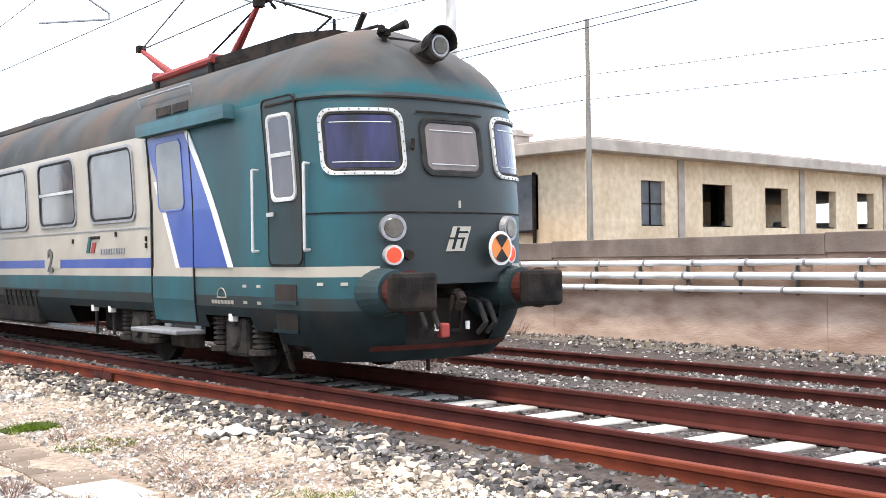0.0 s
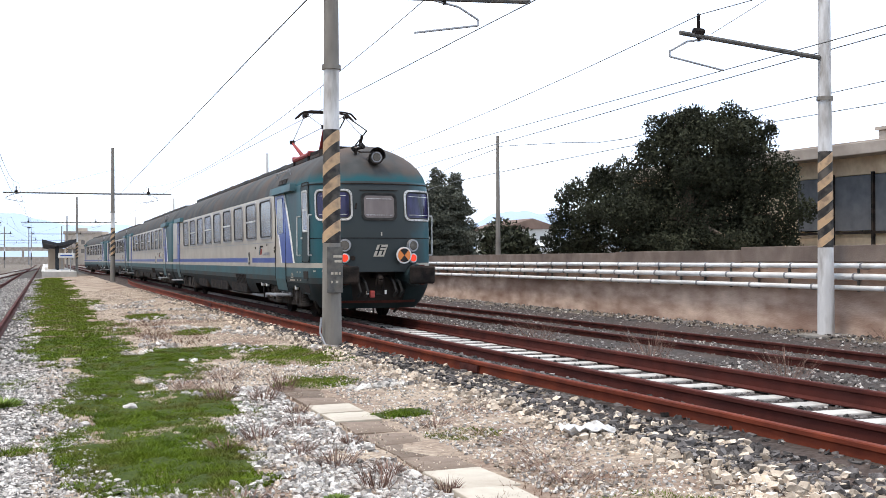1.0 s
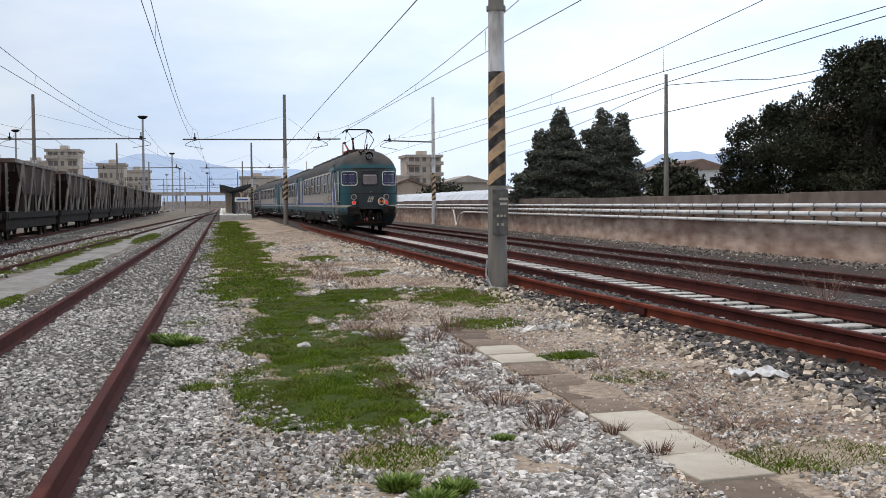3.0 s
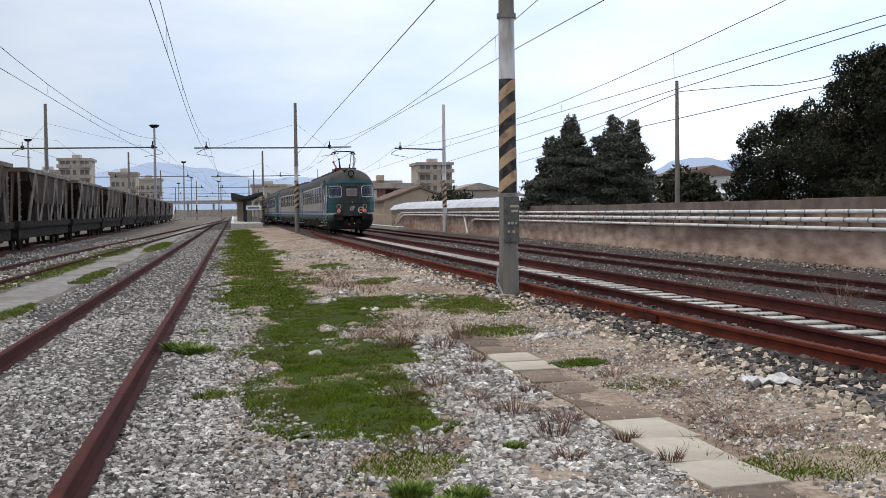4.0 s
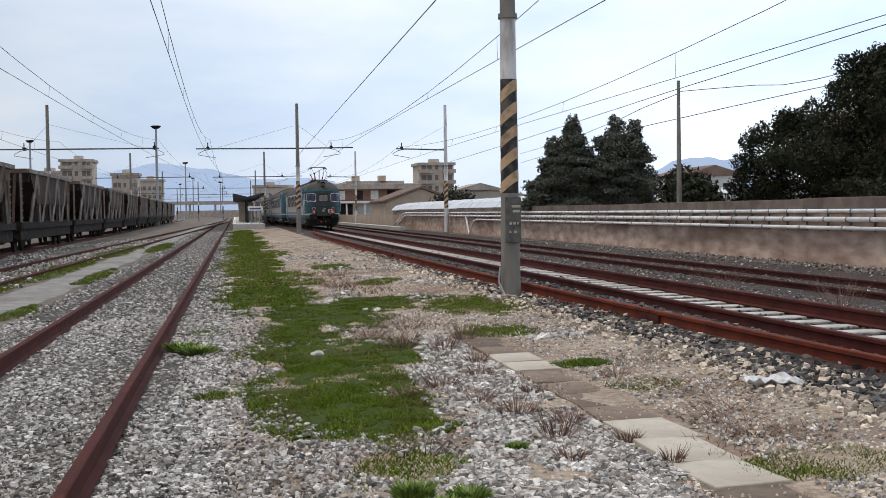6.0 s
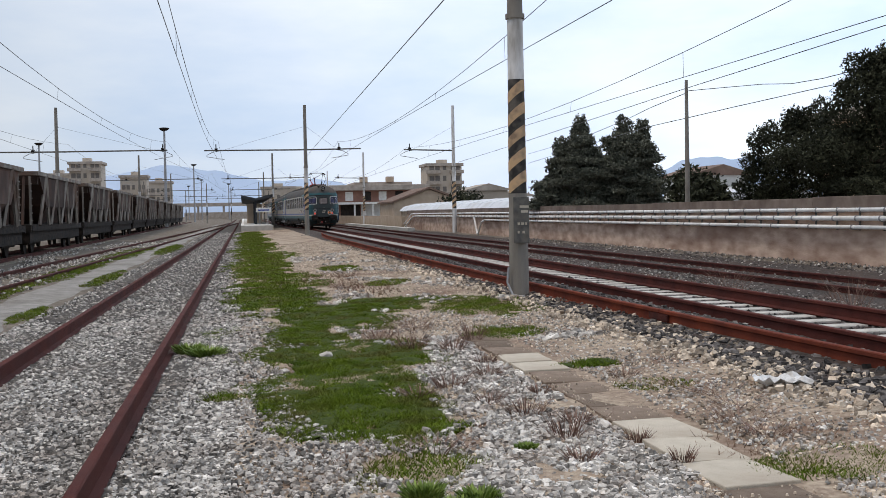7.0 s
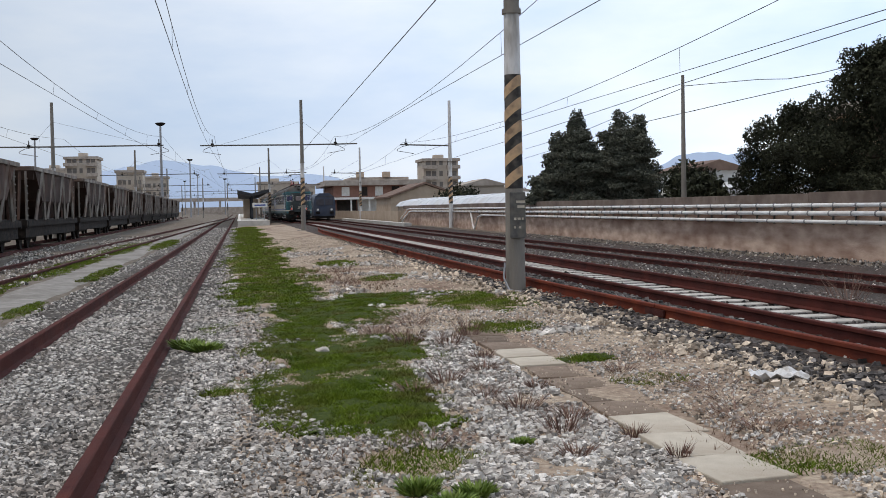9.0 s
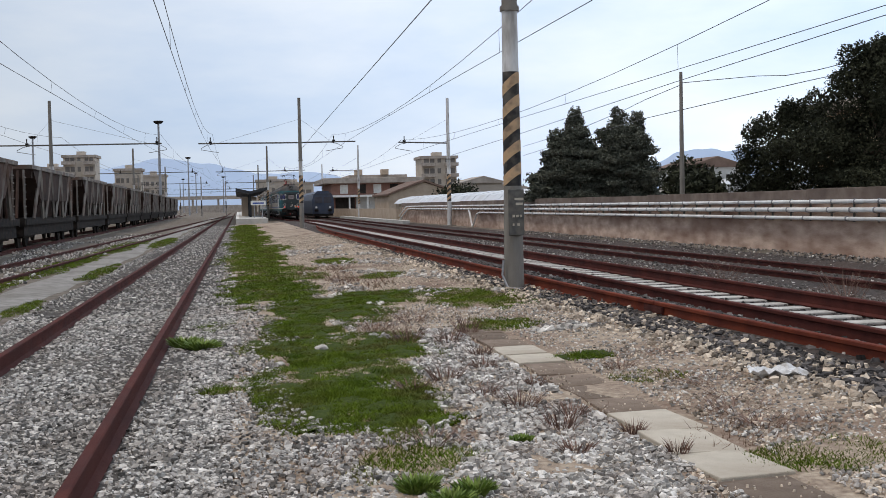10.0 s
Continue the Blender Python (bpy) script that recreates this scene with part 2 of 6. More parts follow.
M_PANE_BROWN = material("brown_curtained_pane", (0.12, 0.095, 0.09), (0.19, 0.155, 0.15), 2.0, 0.1, 0, 0, stretch=(2, 2, 0.4))
M_PANE_BLUE = material("curtained_cab_pane", (0.006, 0.006, 0.012), (0.036, 0.033, 0.105), 2.5, 0.08, 0, 0, stretch=(2, 2, 0.4))
M_RED = material("red_paint", (0.28, 0.035, 0.03), (0.4, 0.06, 0.05), 4, 0.6, 0, 0.1, 50, (0.15, 0.03, 0.03), 2, 0.5)
M_LAMP_RED = material("lit_red_lens", (0.6, 0.02, 0.01), (0.7, 0.04, 0.02), 9, 0.25, 0, 0, emit=(1.0, 0.05, 0.02, 0.55))
M_LENS = material("headlamp_glass", (0.06, 0.05, 0.04), (0.14, 0.12, 0.1), 12, 0.1, 0.3, 0)
M_ORANGE = material("orange_disc", (0.75, 0.22, 0.05), (0.85, 0.28, 0.08), 6, 0.6, 0, 0)
M_WHITE = material("white_paint", (0.7, 0.69, 0.66), (0.8, 0.79, 0.76), 6, 0.6, 0, 0.05, 50, (0.5, 0.46, 0.4), 3, 0.4)
M_LOCO = material("dark_blue_loco_paint", (0.03, 0.042, 0.075), (0.05, 0.066, 0.105), 1.5, 0.5, 0, 0, 10, (0.08, 0.08, 0.09), 0.8, 0.6)
M_PLATFORM = material("platform_paving", (0.4, 0.39, 0.36), (0.52, 0.5, 0.47), 2, 0.9, 0, 0.2, 20)
M_CANOPY = material("dark_canopy", (0.02, 0.022, 0.026), (0.04, 0.042, 0.048), 1, 0.7, 0, 0)
M_FLAT = material("apartment_wall", (0.45, 0.38, 0.31), (0.55, 0.48, 0.41), 0.5, 0.92, 0, 0)
M_FLAT_DARK = material("apartment_opening", (0.13, 0.11, 0.1), (0.2, 0.18, 0.16), 0.5, 0.6, 0, 0)


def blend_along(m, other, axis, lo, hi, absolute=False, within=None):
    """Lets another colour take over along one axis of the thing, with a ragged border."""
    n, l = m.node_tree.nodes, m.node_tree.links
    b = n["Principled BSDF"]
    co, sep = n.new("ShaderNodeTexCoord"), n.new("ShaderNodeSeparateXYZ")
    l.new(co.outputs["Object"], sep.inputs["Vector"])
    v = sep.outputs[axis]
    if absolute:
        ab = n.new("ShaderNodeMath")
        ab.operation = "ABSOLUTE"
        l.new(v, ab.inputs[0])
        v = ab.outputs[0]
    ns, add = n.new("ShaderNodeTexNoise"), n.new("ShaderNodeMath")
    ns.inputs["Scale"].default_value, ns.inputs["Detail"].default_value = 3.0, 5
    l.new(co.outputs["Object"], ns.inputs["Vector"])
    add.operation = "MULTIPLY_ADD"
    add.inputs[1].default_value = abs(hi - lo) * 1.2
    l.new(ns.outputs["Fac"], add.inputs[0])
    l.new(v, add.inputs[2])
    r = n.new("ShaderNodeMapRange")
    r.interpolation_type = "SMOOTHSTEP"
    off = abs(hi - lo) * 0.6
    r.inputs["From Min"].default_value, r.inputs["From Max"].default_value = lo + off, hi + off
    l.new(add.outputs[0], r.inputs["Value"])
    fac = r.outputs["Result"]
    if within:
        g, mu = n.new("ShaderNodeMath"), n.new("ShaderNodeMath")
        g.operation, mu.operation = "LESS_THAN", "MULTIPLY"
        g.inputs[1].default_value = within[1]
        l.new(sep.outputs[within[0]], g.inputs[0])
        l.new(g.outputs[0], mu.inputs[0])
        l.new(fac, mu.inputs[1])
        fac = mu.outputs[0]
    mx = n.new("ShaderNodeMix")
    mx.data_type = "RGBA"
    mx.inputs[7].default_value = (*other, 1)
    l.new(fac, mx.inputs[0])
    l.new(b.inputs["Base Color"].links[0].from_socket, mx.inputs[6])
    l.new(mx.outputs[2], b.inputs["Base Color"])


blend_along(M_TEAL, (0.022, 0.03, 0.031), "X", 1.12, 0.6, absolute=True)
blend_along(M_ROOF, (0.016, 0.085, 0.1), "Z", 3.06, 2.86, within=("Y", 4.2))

# ---------------------------------------------------------------- mesh helpers
def mesh_of(name, bm, mats):
    me = bpy.data.meshes.new(name)
    bm.to_mesh(me)
    bm.free()
    for m in (mats if isinstance(mats, (list, tuple)) else [mats]):
        me.materials.append(m)
    return me


def part(name, bm, mat, parent=None, label="", smooth=False):
    me = bm if isinstance(bm, bpy.types.Mesh) else mesh_of(name, bm, mat)
    if smooth:
        me.polygons.foreach_set("use_smooth", [True] * len(me.polygons))
    ob = new(name, me)
    ob.parent = parent
    if label:
        ob["label"] = label
    return ob


def empty(name, m, label, category, group="", kind=""):
    ob = new(name)
    ob.matrix_world = m
    return tagged(ob, label, category, group, kind)


def box(bm, x0, x1, y0, y1, z0, z1, bevel=0.0):
    geo = bmesh.ops.create_cube(bm, size=1, matrix=Matrix.LocRotScale(((x0 + x1) / 2, (y0 + y1) / 2, (z0 + z1) / 2), None, (abs(x1 - x0), abs(y1 - y0), abs(z1 - z0))))
    if bevel:
        edges = list({e for v in geo["verts"] for e in v.link_edges})
        bmesh.ops.bevel(bm, geom=edges, offset=bevel, segments=2, affect="EDGES", profile=0.5)


def boxed(*a, bevel=0.0):
    bm = bmesh.new()
    box(bm, *a, bevel=bevel)
    return bm


def rod(bm, a, b, r0, r1=None, sides=10, caps=True):
    a, b = Vector(a), Vector(b)
    d = b - a
    m = Matrix.Translation((a + b) / 2) @ d.to_track_quat("Z", "Y").to_matrix().to_4x4()
    bmesh.ops.create_cone(bm, cap_ends=caps, segments=sides, radius1=r0, radius2=r0 if r1 is None else r1, depth=d.length, matrix=m)


def rods(path, r, sides=8):
    bm = bmesh.new()
    for a, b in zip(path, path[1:]):
        rod(bm, a, b, r, None, sides)
    return bm


def extrude_y(profile, ys, xs=None, zs=None):
    """A closed x, z profile swept along stations in y, shifted sideways by xs and up by zs."""
    bm = bmesh.new()
    rings = []
    for i, y in enumerate(ys):
        dx, dz = (xs[i] if xs else 0), (zs[i] if zs else 0)
        rings.append([bm.verts.new((x + dx, y, z + dz)) for x, z in profile])
    n = len(profile)
    for p, q in zip(rings, rings[1:]):
        for k in range(n):
            bm.faces.new((p[k], p[(k + 1) % n], q[(k + 1) % n], q[k]))
    bm.faces.new(rings[0])
    bm.faces.new(rings[-1][::-1])
    bmesh.ops.recalc_face_normals(bm, faces=bm.faces)
    return bm


# ---------------------------------------------------------------- ground
def ground_z(x, y):
    """Height of the ground: a low siding, a gentle rise to the main track, a lower far track."""
    pts = [(-60, -0.12), (-8, -0.14), (-3.4, -0.13), (-2.9, -0.2), (-0.6, -0.2), (0.1, -0.14), (2.4, -0.1), (3.4, -0.06), (4.2, 0.0), (4.75, 0.005), (5.1, 0.07), (5.52, 0.09), (5.74, 0.0), (7.8, -0.03),
           (8.3, -0.02), (9.4, -0.17), (13.2, -0.17), (14.3, -0.06), (60, -0.06)]
    for (a, za), (b, zb) in zip(pts, pts[1:]):
        if a <= x <= b:
            return za + (zb - za) * (x - a) / (b - a)
    return -0.12


def sheet(name, x0, x1, y0, y1, nx, ny, mat, lift, label, rough=0.02, wander=0.0, kind="structure"):
    bm = bmesh.new()
    grid = []
    for j in range(ny + 1):
        row = []
        y = y0 + (y1 - y0) * (j / ny) ** 1.6
        for i in range(nx + 1):
            f = i / nx
            x = x0 + (x1 - x0) * f
            if wander and i in (0, nx):
                x += wander * noise.noise((y * 0.7, i * 3.1, 2.0))
            edge = min(i, nx - i) == 0
            z = ground_z(x, y) + (-0.03 if edge and lift > 0 else lift) + rough * noise.noise((x * 1.3, y * 1.3, 0.3)) * (0 if edge else 1)
            row.append(bm.verts.new((x, y, z)))
        grid.append(row)
    for a, b in zip(grid, grid[1:]):
        for i in range(nx):
            bm.faces.new((a[i], a[i + 1], b[i + 1], b[i]))
    return tagged(part(name, bm, mat, smooth=True), label, "ground", kind=kind)


bm = bmesh.new()
xs_ = [-2500, -300, -60, -20, -8, -3.4, -2.9, -0.6, 0.2, 1.2, 2.4, 3.4, 4.2, 4.75, 6.5, 8.2, 9.4, 11, 13.4, 14.2, 16, 60, 300, 2500]
ys_ = [-400, -60, -10, 0] + [2 + k for k in range(40)] + [46, 52, 60, 70, 85, 100, 130, 180, 260, 500, 1200, 3500]
vs_ = [[bm.verts.new((x, y, ground_z(x, y) - 0.02 + 0.02 * noise.noise((x * 0.9, y * 0.9, 0)))) for x in xs_] for y in ys_]
for r0, r1 in zip(vs_, vs_[1:]):
    for i in range(len(xs_) - 1):
        bm.faces.new((r0[i], r0[i + 1], r1[i + 1], r1[i]))
tagged(part("ground", bm, M_EARTH, smooth=True), "grey brown earth and gravel of the railway yard", "ground", kind="structure")
sheet("gravel_strip", -0.5, 4.5, 3, 112, 12, 90, M_GROUND, 0.012, "pale sandy gravel strip between the tracks", 0.03, 0.25)
sheet("siding_ballast", -3.5, -0.25, 2, 260, 8, 60, M_BALLAST_BED, 0.022, "light grey ballast bed of the siding", 0.02, 0.15)
sheet("main_ballast", 4.2, 8.6, 0, 260, 10, 60, M_DARK_BED, 0.02, "dark grey ballast bed of the main track", 0.02, 0.2)
sheet("outer_ballast", 9.3, 14.3, 0, 260, 8, 50, M_DARK_BED, 0.016, "dark ballast bed of the track beside the wall", 0.03, 0.15)


def spare_x(y):
    return main_x(y) - 1.46 - 0.4 * (1 - math.exp(-max(y - 8, 0) / 10)) + 0.5 * max(0, (y - 60) / 16) ** 2


def main_x(y):
    """Centre line of the main track: a slight bend near the camera, a soft turn to the left far off."""
    return 6.5 + 0.3 * math.exp(-max(y, -10) / 9) - 0.9 / (1 + math.exp(-(y - 110) / 3.5))


def scatter(name, count, area, sizes, mat, label, seed, keep=None, sink=0.35, flat=0.75, near=1.7, rounded_off=False):
    """Loose stones as one object: rough eight-sided lumps, more of them towards the camera's end."""
    rng = np.random.default_rng(seed)
    x0, x1, y0, y1 = area
    x = rng.uniform(x0, x1, count)
    y = y0 + (y1 - y0) * rng.uniform(0, 1, count) ** near
    if keep is not None:
        ok = np.array([keep(a, b) for a, b in zip(x, y)])
        x, y = x[ok], y[ok]
    n = len(x)
    size = sizes[0] + (sizes[1] - sizes[0]) * rng.uniform(0, 1, n) ** 2.2
    z = np.array([ground_z(a, b) for a, b in zip(x, y)]) + 0.015
    base = np.array([(-0.8, -0.7, -0.7), (0.8, -0.75, -0.65), (0.85, 0.7, -0.7), (-0.75, 0.75, -0.7), (-0.6, -0.55, 0.65), (0.65, -0.5, 0.7), (0.55, 0.6, 0.6), (-0.6, 0.5, 0.75)])
    faces = np.array([(0, 2, 1), (0, 3, 2), (4, 5, 6), (4, 6, 7), (0, 1, 5), (0, 5, 4), (1, 2, 6), (1, 6, 5), (2, 3, 7), (2, 7, 6), (3, 0, 4), (3, 4, 7)])
    if rounded_off:
        g = 0.618
        base = np.array([(0, -g, -1), (0, -g, 1), (0, g, -1), (0, g, 1), (-g, -1, 0), (-g, 1, 0), (g, -1, 0), (g, 1, 0), (-1, 0, -g), (1, 0, -g), (-1, 0, g), (1, 0, g)]) * 0.82
        faces = np.array([(a, b, c) for a in range(12) for b in range(a + 1, 12) for c in range(b + 1, 12)
                          if max(np.linalg.norm(base[a] - base[b]), np.linalg.norm(base[b] - base[c]), np.linalg.norm(base[a] - base[c])) < 1.1])
        turned = np.einsum("ij,ij->i", np.cross(base[faces[:, 1]] - base[faces[:, 0]], base[faces[:, 2]] - base[faces[:, 0]]), base[faces[:, 0]]) < 0
        faces[turned] = faces[turned][:, ::-1]
    m = len(base)
    v = base[None] * rng.uniform(*((0.62, 1.28) if rounded_off else (0.5, 1.3)), (n, m, 3)) * rng.uniform(0.7, 1.3, (n, 1, 3))
    v[:, :, 2] *= flat
    ang = rng.uniform(0, 6.283, n)
    tilt = rng.normal(0, 0.6, n)
    ca, sa, ct, st = np.cos(ang), np.sin(ang), np.cos(tilt), np.sin(tilt)
    vx, vy, vz = v[:, :, 0], v[:, :, 1], v[:, :, 2]
    vy, vz = vy * ct[:, None] - vz * st[:, None], vy * st[:, None] + vz * ct[:, None]
    vx, vy = vx * ca[:, None] - vy * sa[:, None], vx * sa[:, None] + vy * ca[:, None]
    s = (size / 2)[:, None]
    pts = np.stack([vx * s + x[:, None], vy * s + y[:, None], vz * s + (z + size * (0.5 - sink) * flat)[:, None]], -1).reshape(-1, 3)
    tri = (faces[None] + (np.arange(n) * m)[:, None, None]).reshape(-1, 3)
    me = bpy.data.meshes.new(name)
    me.vertices.add(len(pts))
    me.vertices.foreach_set("co", pts.ravel())
    me.loops.add(tri.size)
    me.loops.foreach_set("vertex_index", tri.ravel().astype(np.int32))
    me.polygons.add(len(tri))
    me.polygons.foreach_set("loop_start", np.arange(0, tri.size, 3, dtype=np.int32))
    me.polygons.foreach_set("use_smooth", np.zeros(len(tri), dtype=bool))
    me.update(calc_edges=True)
    me.materials.append(mat)
    return tagged(new(name, me), label, "gravel", kind="stuff")


# patches of grass: centre x, y, half length across and along, density
PATCHES = [(0.9, 8.9, 0.68, 1.15, 1.0), (0.85, 10.4, 0.75, 1.5, 1.0), (1.1, 12.2, 1.05, 1.5, 1.0), (0.85, 14.6, 0.55, 1.5, 0.9), (1.2, 17.0, 1.0, 2.2, 1.0), (2.25, 18.8, 0.95, 1.35, 1.0),
           (3.65, 17.2, 0.75, 1.9, 0.55), (0.55, 20.6, 0.85, 2.4, 1.0), (3.3, 10.45, 0.34, 0.26, 0.9), (3.1, 13.6, 0.45, 0.6, 0.5), (-0.2, 10.0, 0.24, 0.25, 0.5),
           (1.0, 6.75, 0.4, 0.55, 0.55), (-0.35, 15.6, 0.25, 0.7, 0.4), (3.4, 9.0, 0.3, 0.3, 0.35), (3.35, 5.95, 0.5, 0.35, 0.6), (1.15, 8.0, 0.4, 0.35, 0.9),
           (-4.9, 22.0, 0.3, 3.0, 0.4), (-3.5, 19.0, 0.2, 2.0, 0.4), (-5.0, 34.0, 0.5, 7.0, 0.6), (-3.5, 30.0, 0.25, 3.5, 0.4), (-4.9, 50.0, 0.6, 9.0, 0.5), (-3.5, 56.0, 0.4, 8.0, 0.5), (3.0, 24.0, 0.5, 0.9, 0.4), (2.6, 31.0, 0.5, 1.6, 0.4)]
PATCHES += [(0.55 + 0.25 * math.sin(k * 1.7), 22.5 + 4.2 * k, 0.85 + 0.2 * math.sin(k * 2.9), 4.2, 1.0) for k in range(20)]


def in_grass(x, y, grow=1.0):
    for cx, cy, a, b, d in PATCHES:
        q = ((x - cx) / (a * grow)) ** 2 + ((y - cy) / (b * grow)) ** 2
        if q < 0.8 + 0.55 * noise.noise((x * 1.6, y * 1.1, cx)):
            return d
    return 0


def clear_of_rails(x, y):
    return abs(x + 0.931) > 0.09 and abs(x + 2.438) > 0.09


def open_ground(x, y):
    return in_grass(x, y, 0.9) < 0.45 and not (2.5 < x < 3.06 and 5.0 < y < 13.4)


def siding_bed(x, y):
    return clear_of_rails(x, y) and in_grass(x, y, 0.9) < 0.45


scatter("siding_gravel", 47000, (-3.3, -0.1, 4.6, 18), (0.022, 0.064), M_STONE_GREY, "light grey crushed stone ballast of the siding", 1, siding_bed, near=1.5)
scatter("far_siding_gravel", 19000, (-3.3, -0.1, 17, 110), (0.035, 0.085), M_STONE_GREY, "light grey crushed stone ballast further along the siding", 14, siding_bed, near=2.0)
scatter("verge_gravel", 24000, (-0.4, 1.4, 4.8, 26), (0.02, 0.055), M_STONE_GREY, "grey stone chips beside the siding rail", 2, open_ground)
scatter("white_rubble", 21000, (1.0, 2.75, 5.2, 12.5), (0.014, 0.066), M_STONE_WHITE, "pale limestone rubble beside the duct covers", 3,
        lambda x, y: open_ground(x, y) and noise.noise((x * 1.7, y * 1.0, 7)) + 0.5 * noise.noise((x * 5, y * 3, 2)) > -0.2 and x > 1.15 + 0.1 * abs(y - 7), 0.15, 0.8, 1.3)
scatter("far_rubble", 5000, (1.4, 4.2, 12.5, 45), (0.04, 0.13), M_STONE_WHITE, "pale stones scattered over the verge", 4,
        lambda x, y: open_ground(x, y) and noise.noise((x * 0.9, y * 0.35, 3)) > 0.08, 0.3, 0.7)
scatter("tan_chips", 29000, (1.0, 4.6, 4.8, 60), (0.014, 0.048), M_STONE_TAN, "tan gravel chips on the sandy strip", 5, open_ground, near=1.9)
scatter("fine_chips", 21000, (1.0, 4.6, 4.8, 17), (0.01, 0.04), M_STONE_WHITE, "fine pale chips over the sandy strip", 15, open_ground, 0.2)
scatter("shoulder_ballast", 12500, (4.05, 4.95, 3.0, 40), (0.04, 0.1), M_STONE_DARK, "dark ballast stones along the spare rail", 6, lambda x, y: x > 4.4 + 0.2 * noise.noise((y * 0.6, 1, 1)), 0.25)
scatter("shoulder_pale_stones", 4200, (4.0, 4.95, 3.0, 40), (0.035, 0.095), M_STONE_TAN, "pale stones mixed into the ballast shoulder", 7, None, 0.1)
def between_sleepers(x, y):
    return not (abs(x - main_x(y)) < 1.27 and abs((y + 11.7 + 0.3) % 0.6 - 0.3) < 0.15)


scatter("main_gravel", 15000, (5.05, 8.7, 3.0, 40), (0.04, 0.1), M_STONE_DARK, "dark crushed stone between the main rails", 8, between_sleepers, 0.5)
scatter("between_gravel", 6000, (4.95, 5.68, 3.0, 45), (0.035, 0.09), M_STONE_DARK, "dark ballast heaped between spare rail and main track", 17, lambda x, y: x > spare_x(y) + 0.08, 0.4)
scatter("main_pale_gravel", 1500, (5.05, 9.3, 3.0, 40), (0.03, 0.08), M_STONE_GREY, "light stones among the main track ballast", 9, between_sleepers, 0.4)
scatter("outer_gravel", 15000, (8.4, 14.9, 5.0, 60), (0.035, 0.09), M_STONE_GREY_DULL, "dull grey ballast heaped beside the wall", 10, None, 0.5)
scatter("outer_pale_gravel", 5200, (8.6, 14.9, 5.0, 60), (0.03, 0.085), M_STONE_GREY, "light stones among the ballast by the wall", 11, lambda x, y: x > 12.6 or x < 10.2 or noise.noise((x, y * 0.4, 4)) > 0.1, 0.45)
scatter("lone_stones", 18, (-0.4, 2.6, 6.0, 14), (0.06, 0.15), M_STONE_WHITE, "single white stones lying on the grass", 12, None, 0.2, 0.7, 1.0, True)
scatter("yard_gravel", 9000, (-9, -3.4, 10, 75), (0.05, 0.12), M_STONE_GREY, "pale crushed stone over the yard", 13, lambda x, y: not -4.75 < x < -3.3 and (noise.noise((x * 0.8, y * 0.15, 2)) > -0.1 or abs(x + 6.55 - 0.021 * y) < 0.65))


def blades(name, patches, per, mat, label, seed, height=(0.015, 0.055), width=0.0055):
    rng = np.random.default_rng(seed)
    vs, fs = [], []
    for cx, cy, a, b, d in patches:
        count = int(min(per * a * b * d, 66000) * (1 if cy < 21 else 0.3))
        grow = 1 if cy < 21 else 2.2
        for _ in range(count):
            x, y = cx + a * 1.5 * rng.uniform(-1, 1), cy + b * 1.5 * rng.uniform(-1, 1)
            edge = 1.0 + 1.1 * noise.noise((x * 1.3, y * 0.8, 3.0)) + 0.75 * noise.noise((x * 4, y * 3, 1.0)) + rng.uniform(-0.15, 0.25)
            if ((x - cx) / a) ** 2 + ((y - cy) / b) ** 2 > edge:
                continue
            if noise.noise((x * 3.1, y * 2.3, 8.0)) < rng.uniform(-0.75, -0.05):
                continue
            z = ground_z(x, y) + (0.01 if cy < 21 else 0.03)
            h = rng.uniform(*height) * (0.7 + 0.6 * noise.noise((x * 2, y * 2, 5)) ** 2 * 2)
            t = rng.uniform(0, 6.283)
            w = width * grow
            lx, ly = rng.normal(0, 0.8, 2) * h
            k = len(vs)
            vs += [(x - w * math.cos(t), y - w * math.sin(t), z), (x + w * math.cos(t), y + w * math.sin(t), z), (x + lx, y + ly, z + h)]
            fs.append((k, k + 1, k + 2))
    me = bpy.data.meshes.new(name)
    me.from_pydata(vs, [], fs)
    me.materials.append(mat)
    return tagged(new(name, me), label, "grass", kind="stuff")


def turf(x0, x1, y0, y1, step):
    """A bumpy mat of moss and roots under the grass, ragged at its edge."""
    bm = bmesh.new()
    spots = {}

    def spot(i, j):
        if (i, j) not in spots:
            x, y = x0 + i * step, y0 + j * step * 1.6
            x, y = x + step * 0.6 * noise.noise((x * 7, y * 7, 1)), y + step * 0.6 * noise.noise((x * 7, y * 7, 5))
            spots[i, j] = bm.verts.new((x, y, ground_z(x, y) + 0.022 + 0.03 * noise.noise((x * 4.5, y * 3.5, 2)) + 0.02 * noise.noise((x * 13, y * 11, 6))))
        return spots[i, j]

    for i in range(int((x1 - x0) / step)):
        for j in range(int((y1 - y0) / step / 1.6)):
            x, y = x0 + (i + 0.5) * step, y0 + (j + 0.5) * step * 1.6
            if in_turf(x, y):
                bm.faces.new((spot(i, j), spot(i + 1, j), spot(i + 1, j + 1), spot(i, j + 1)))
    tagged(part("turf", bm, M_TURF, smooth=True), "low mossy turf under the grass", "turf", kind="stuff")


def in_turf(x, y):
    for cx, cy, a, b, d in PATCHES:
        if d > 0.75 and ((x - cx) / a) ** 2 + ((y - cy) / b) ** 2 < 0.85 + 1.0 * noise.noise((x * 1.3, y * 0.8, 3.0)) + 0.7 * noise.noise((x * 4, y * 3, 1.0)):
            return True
    return False


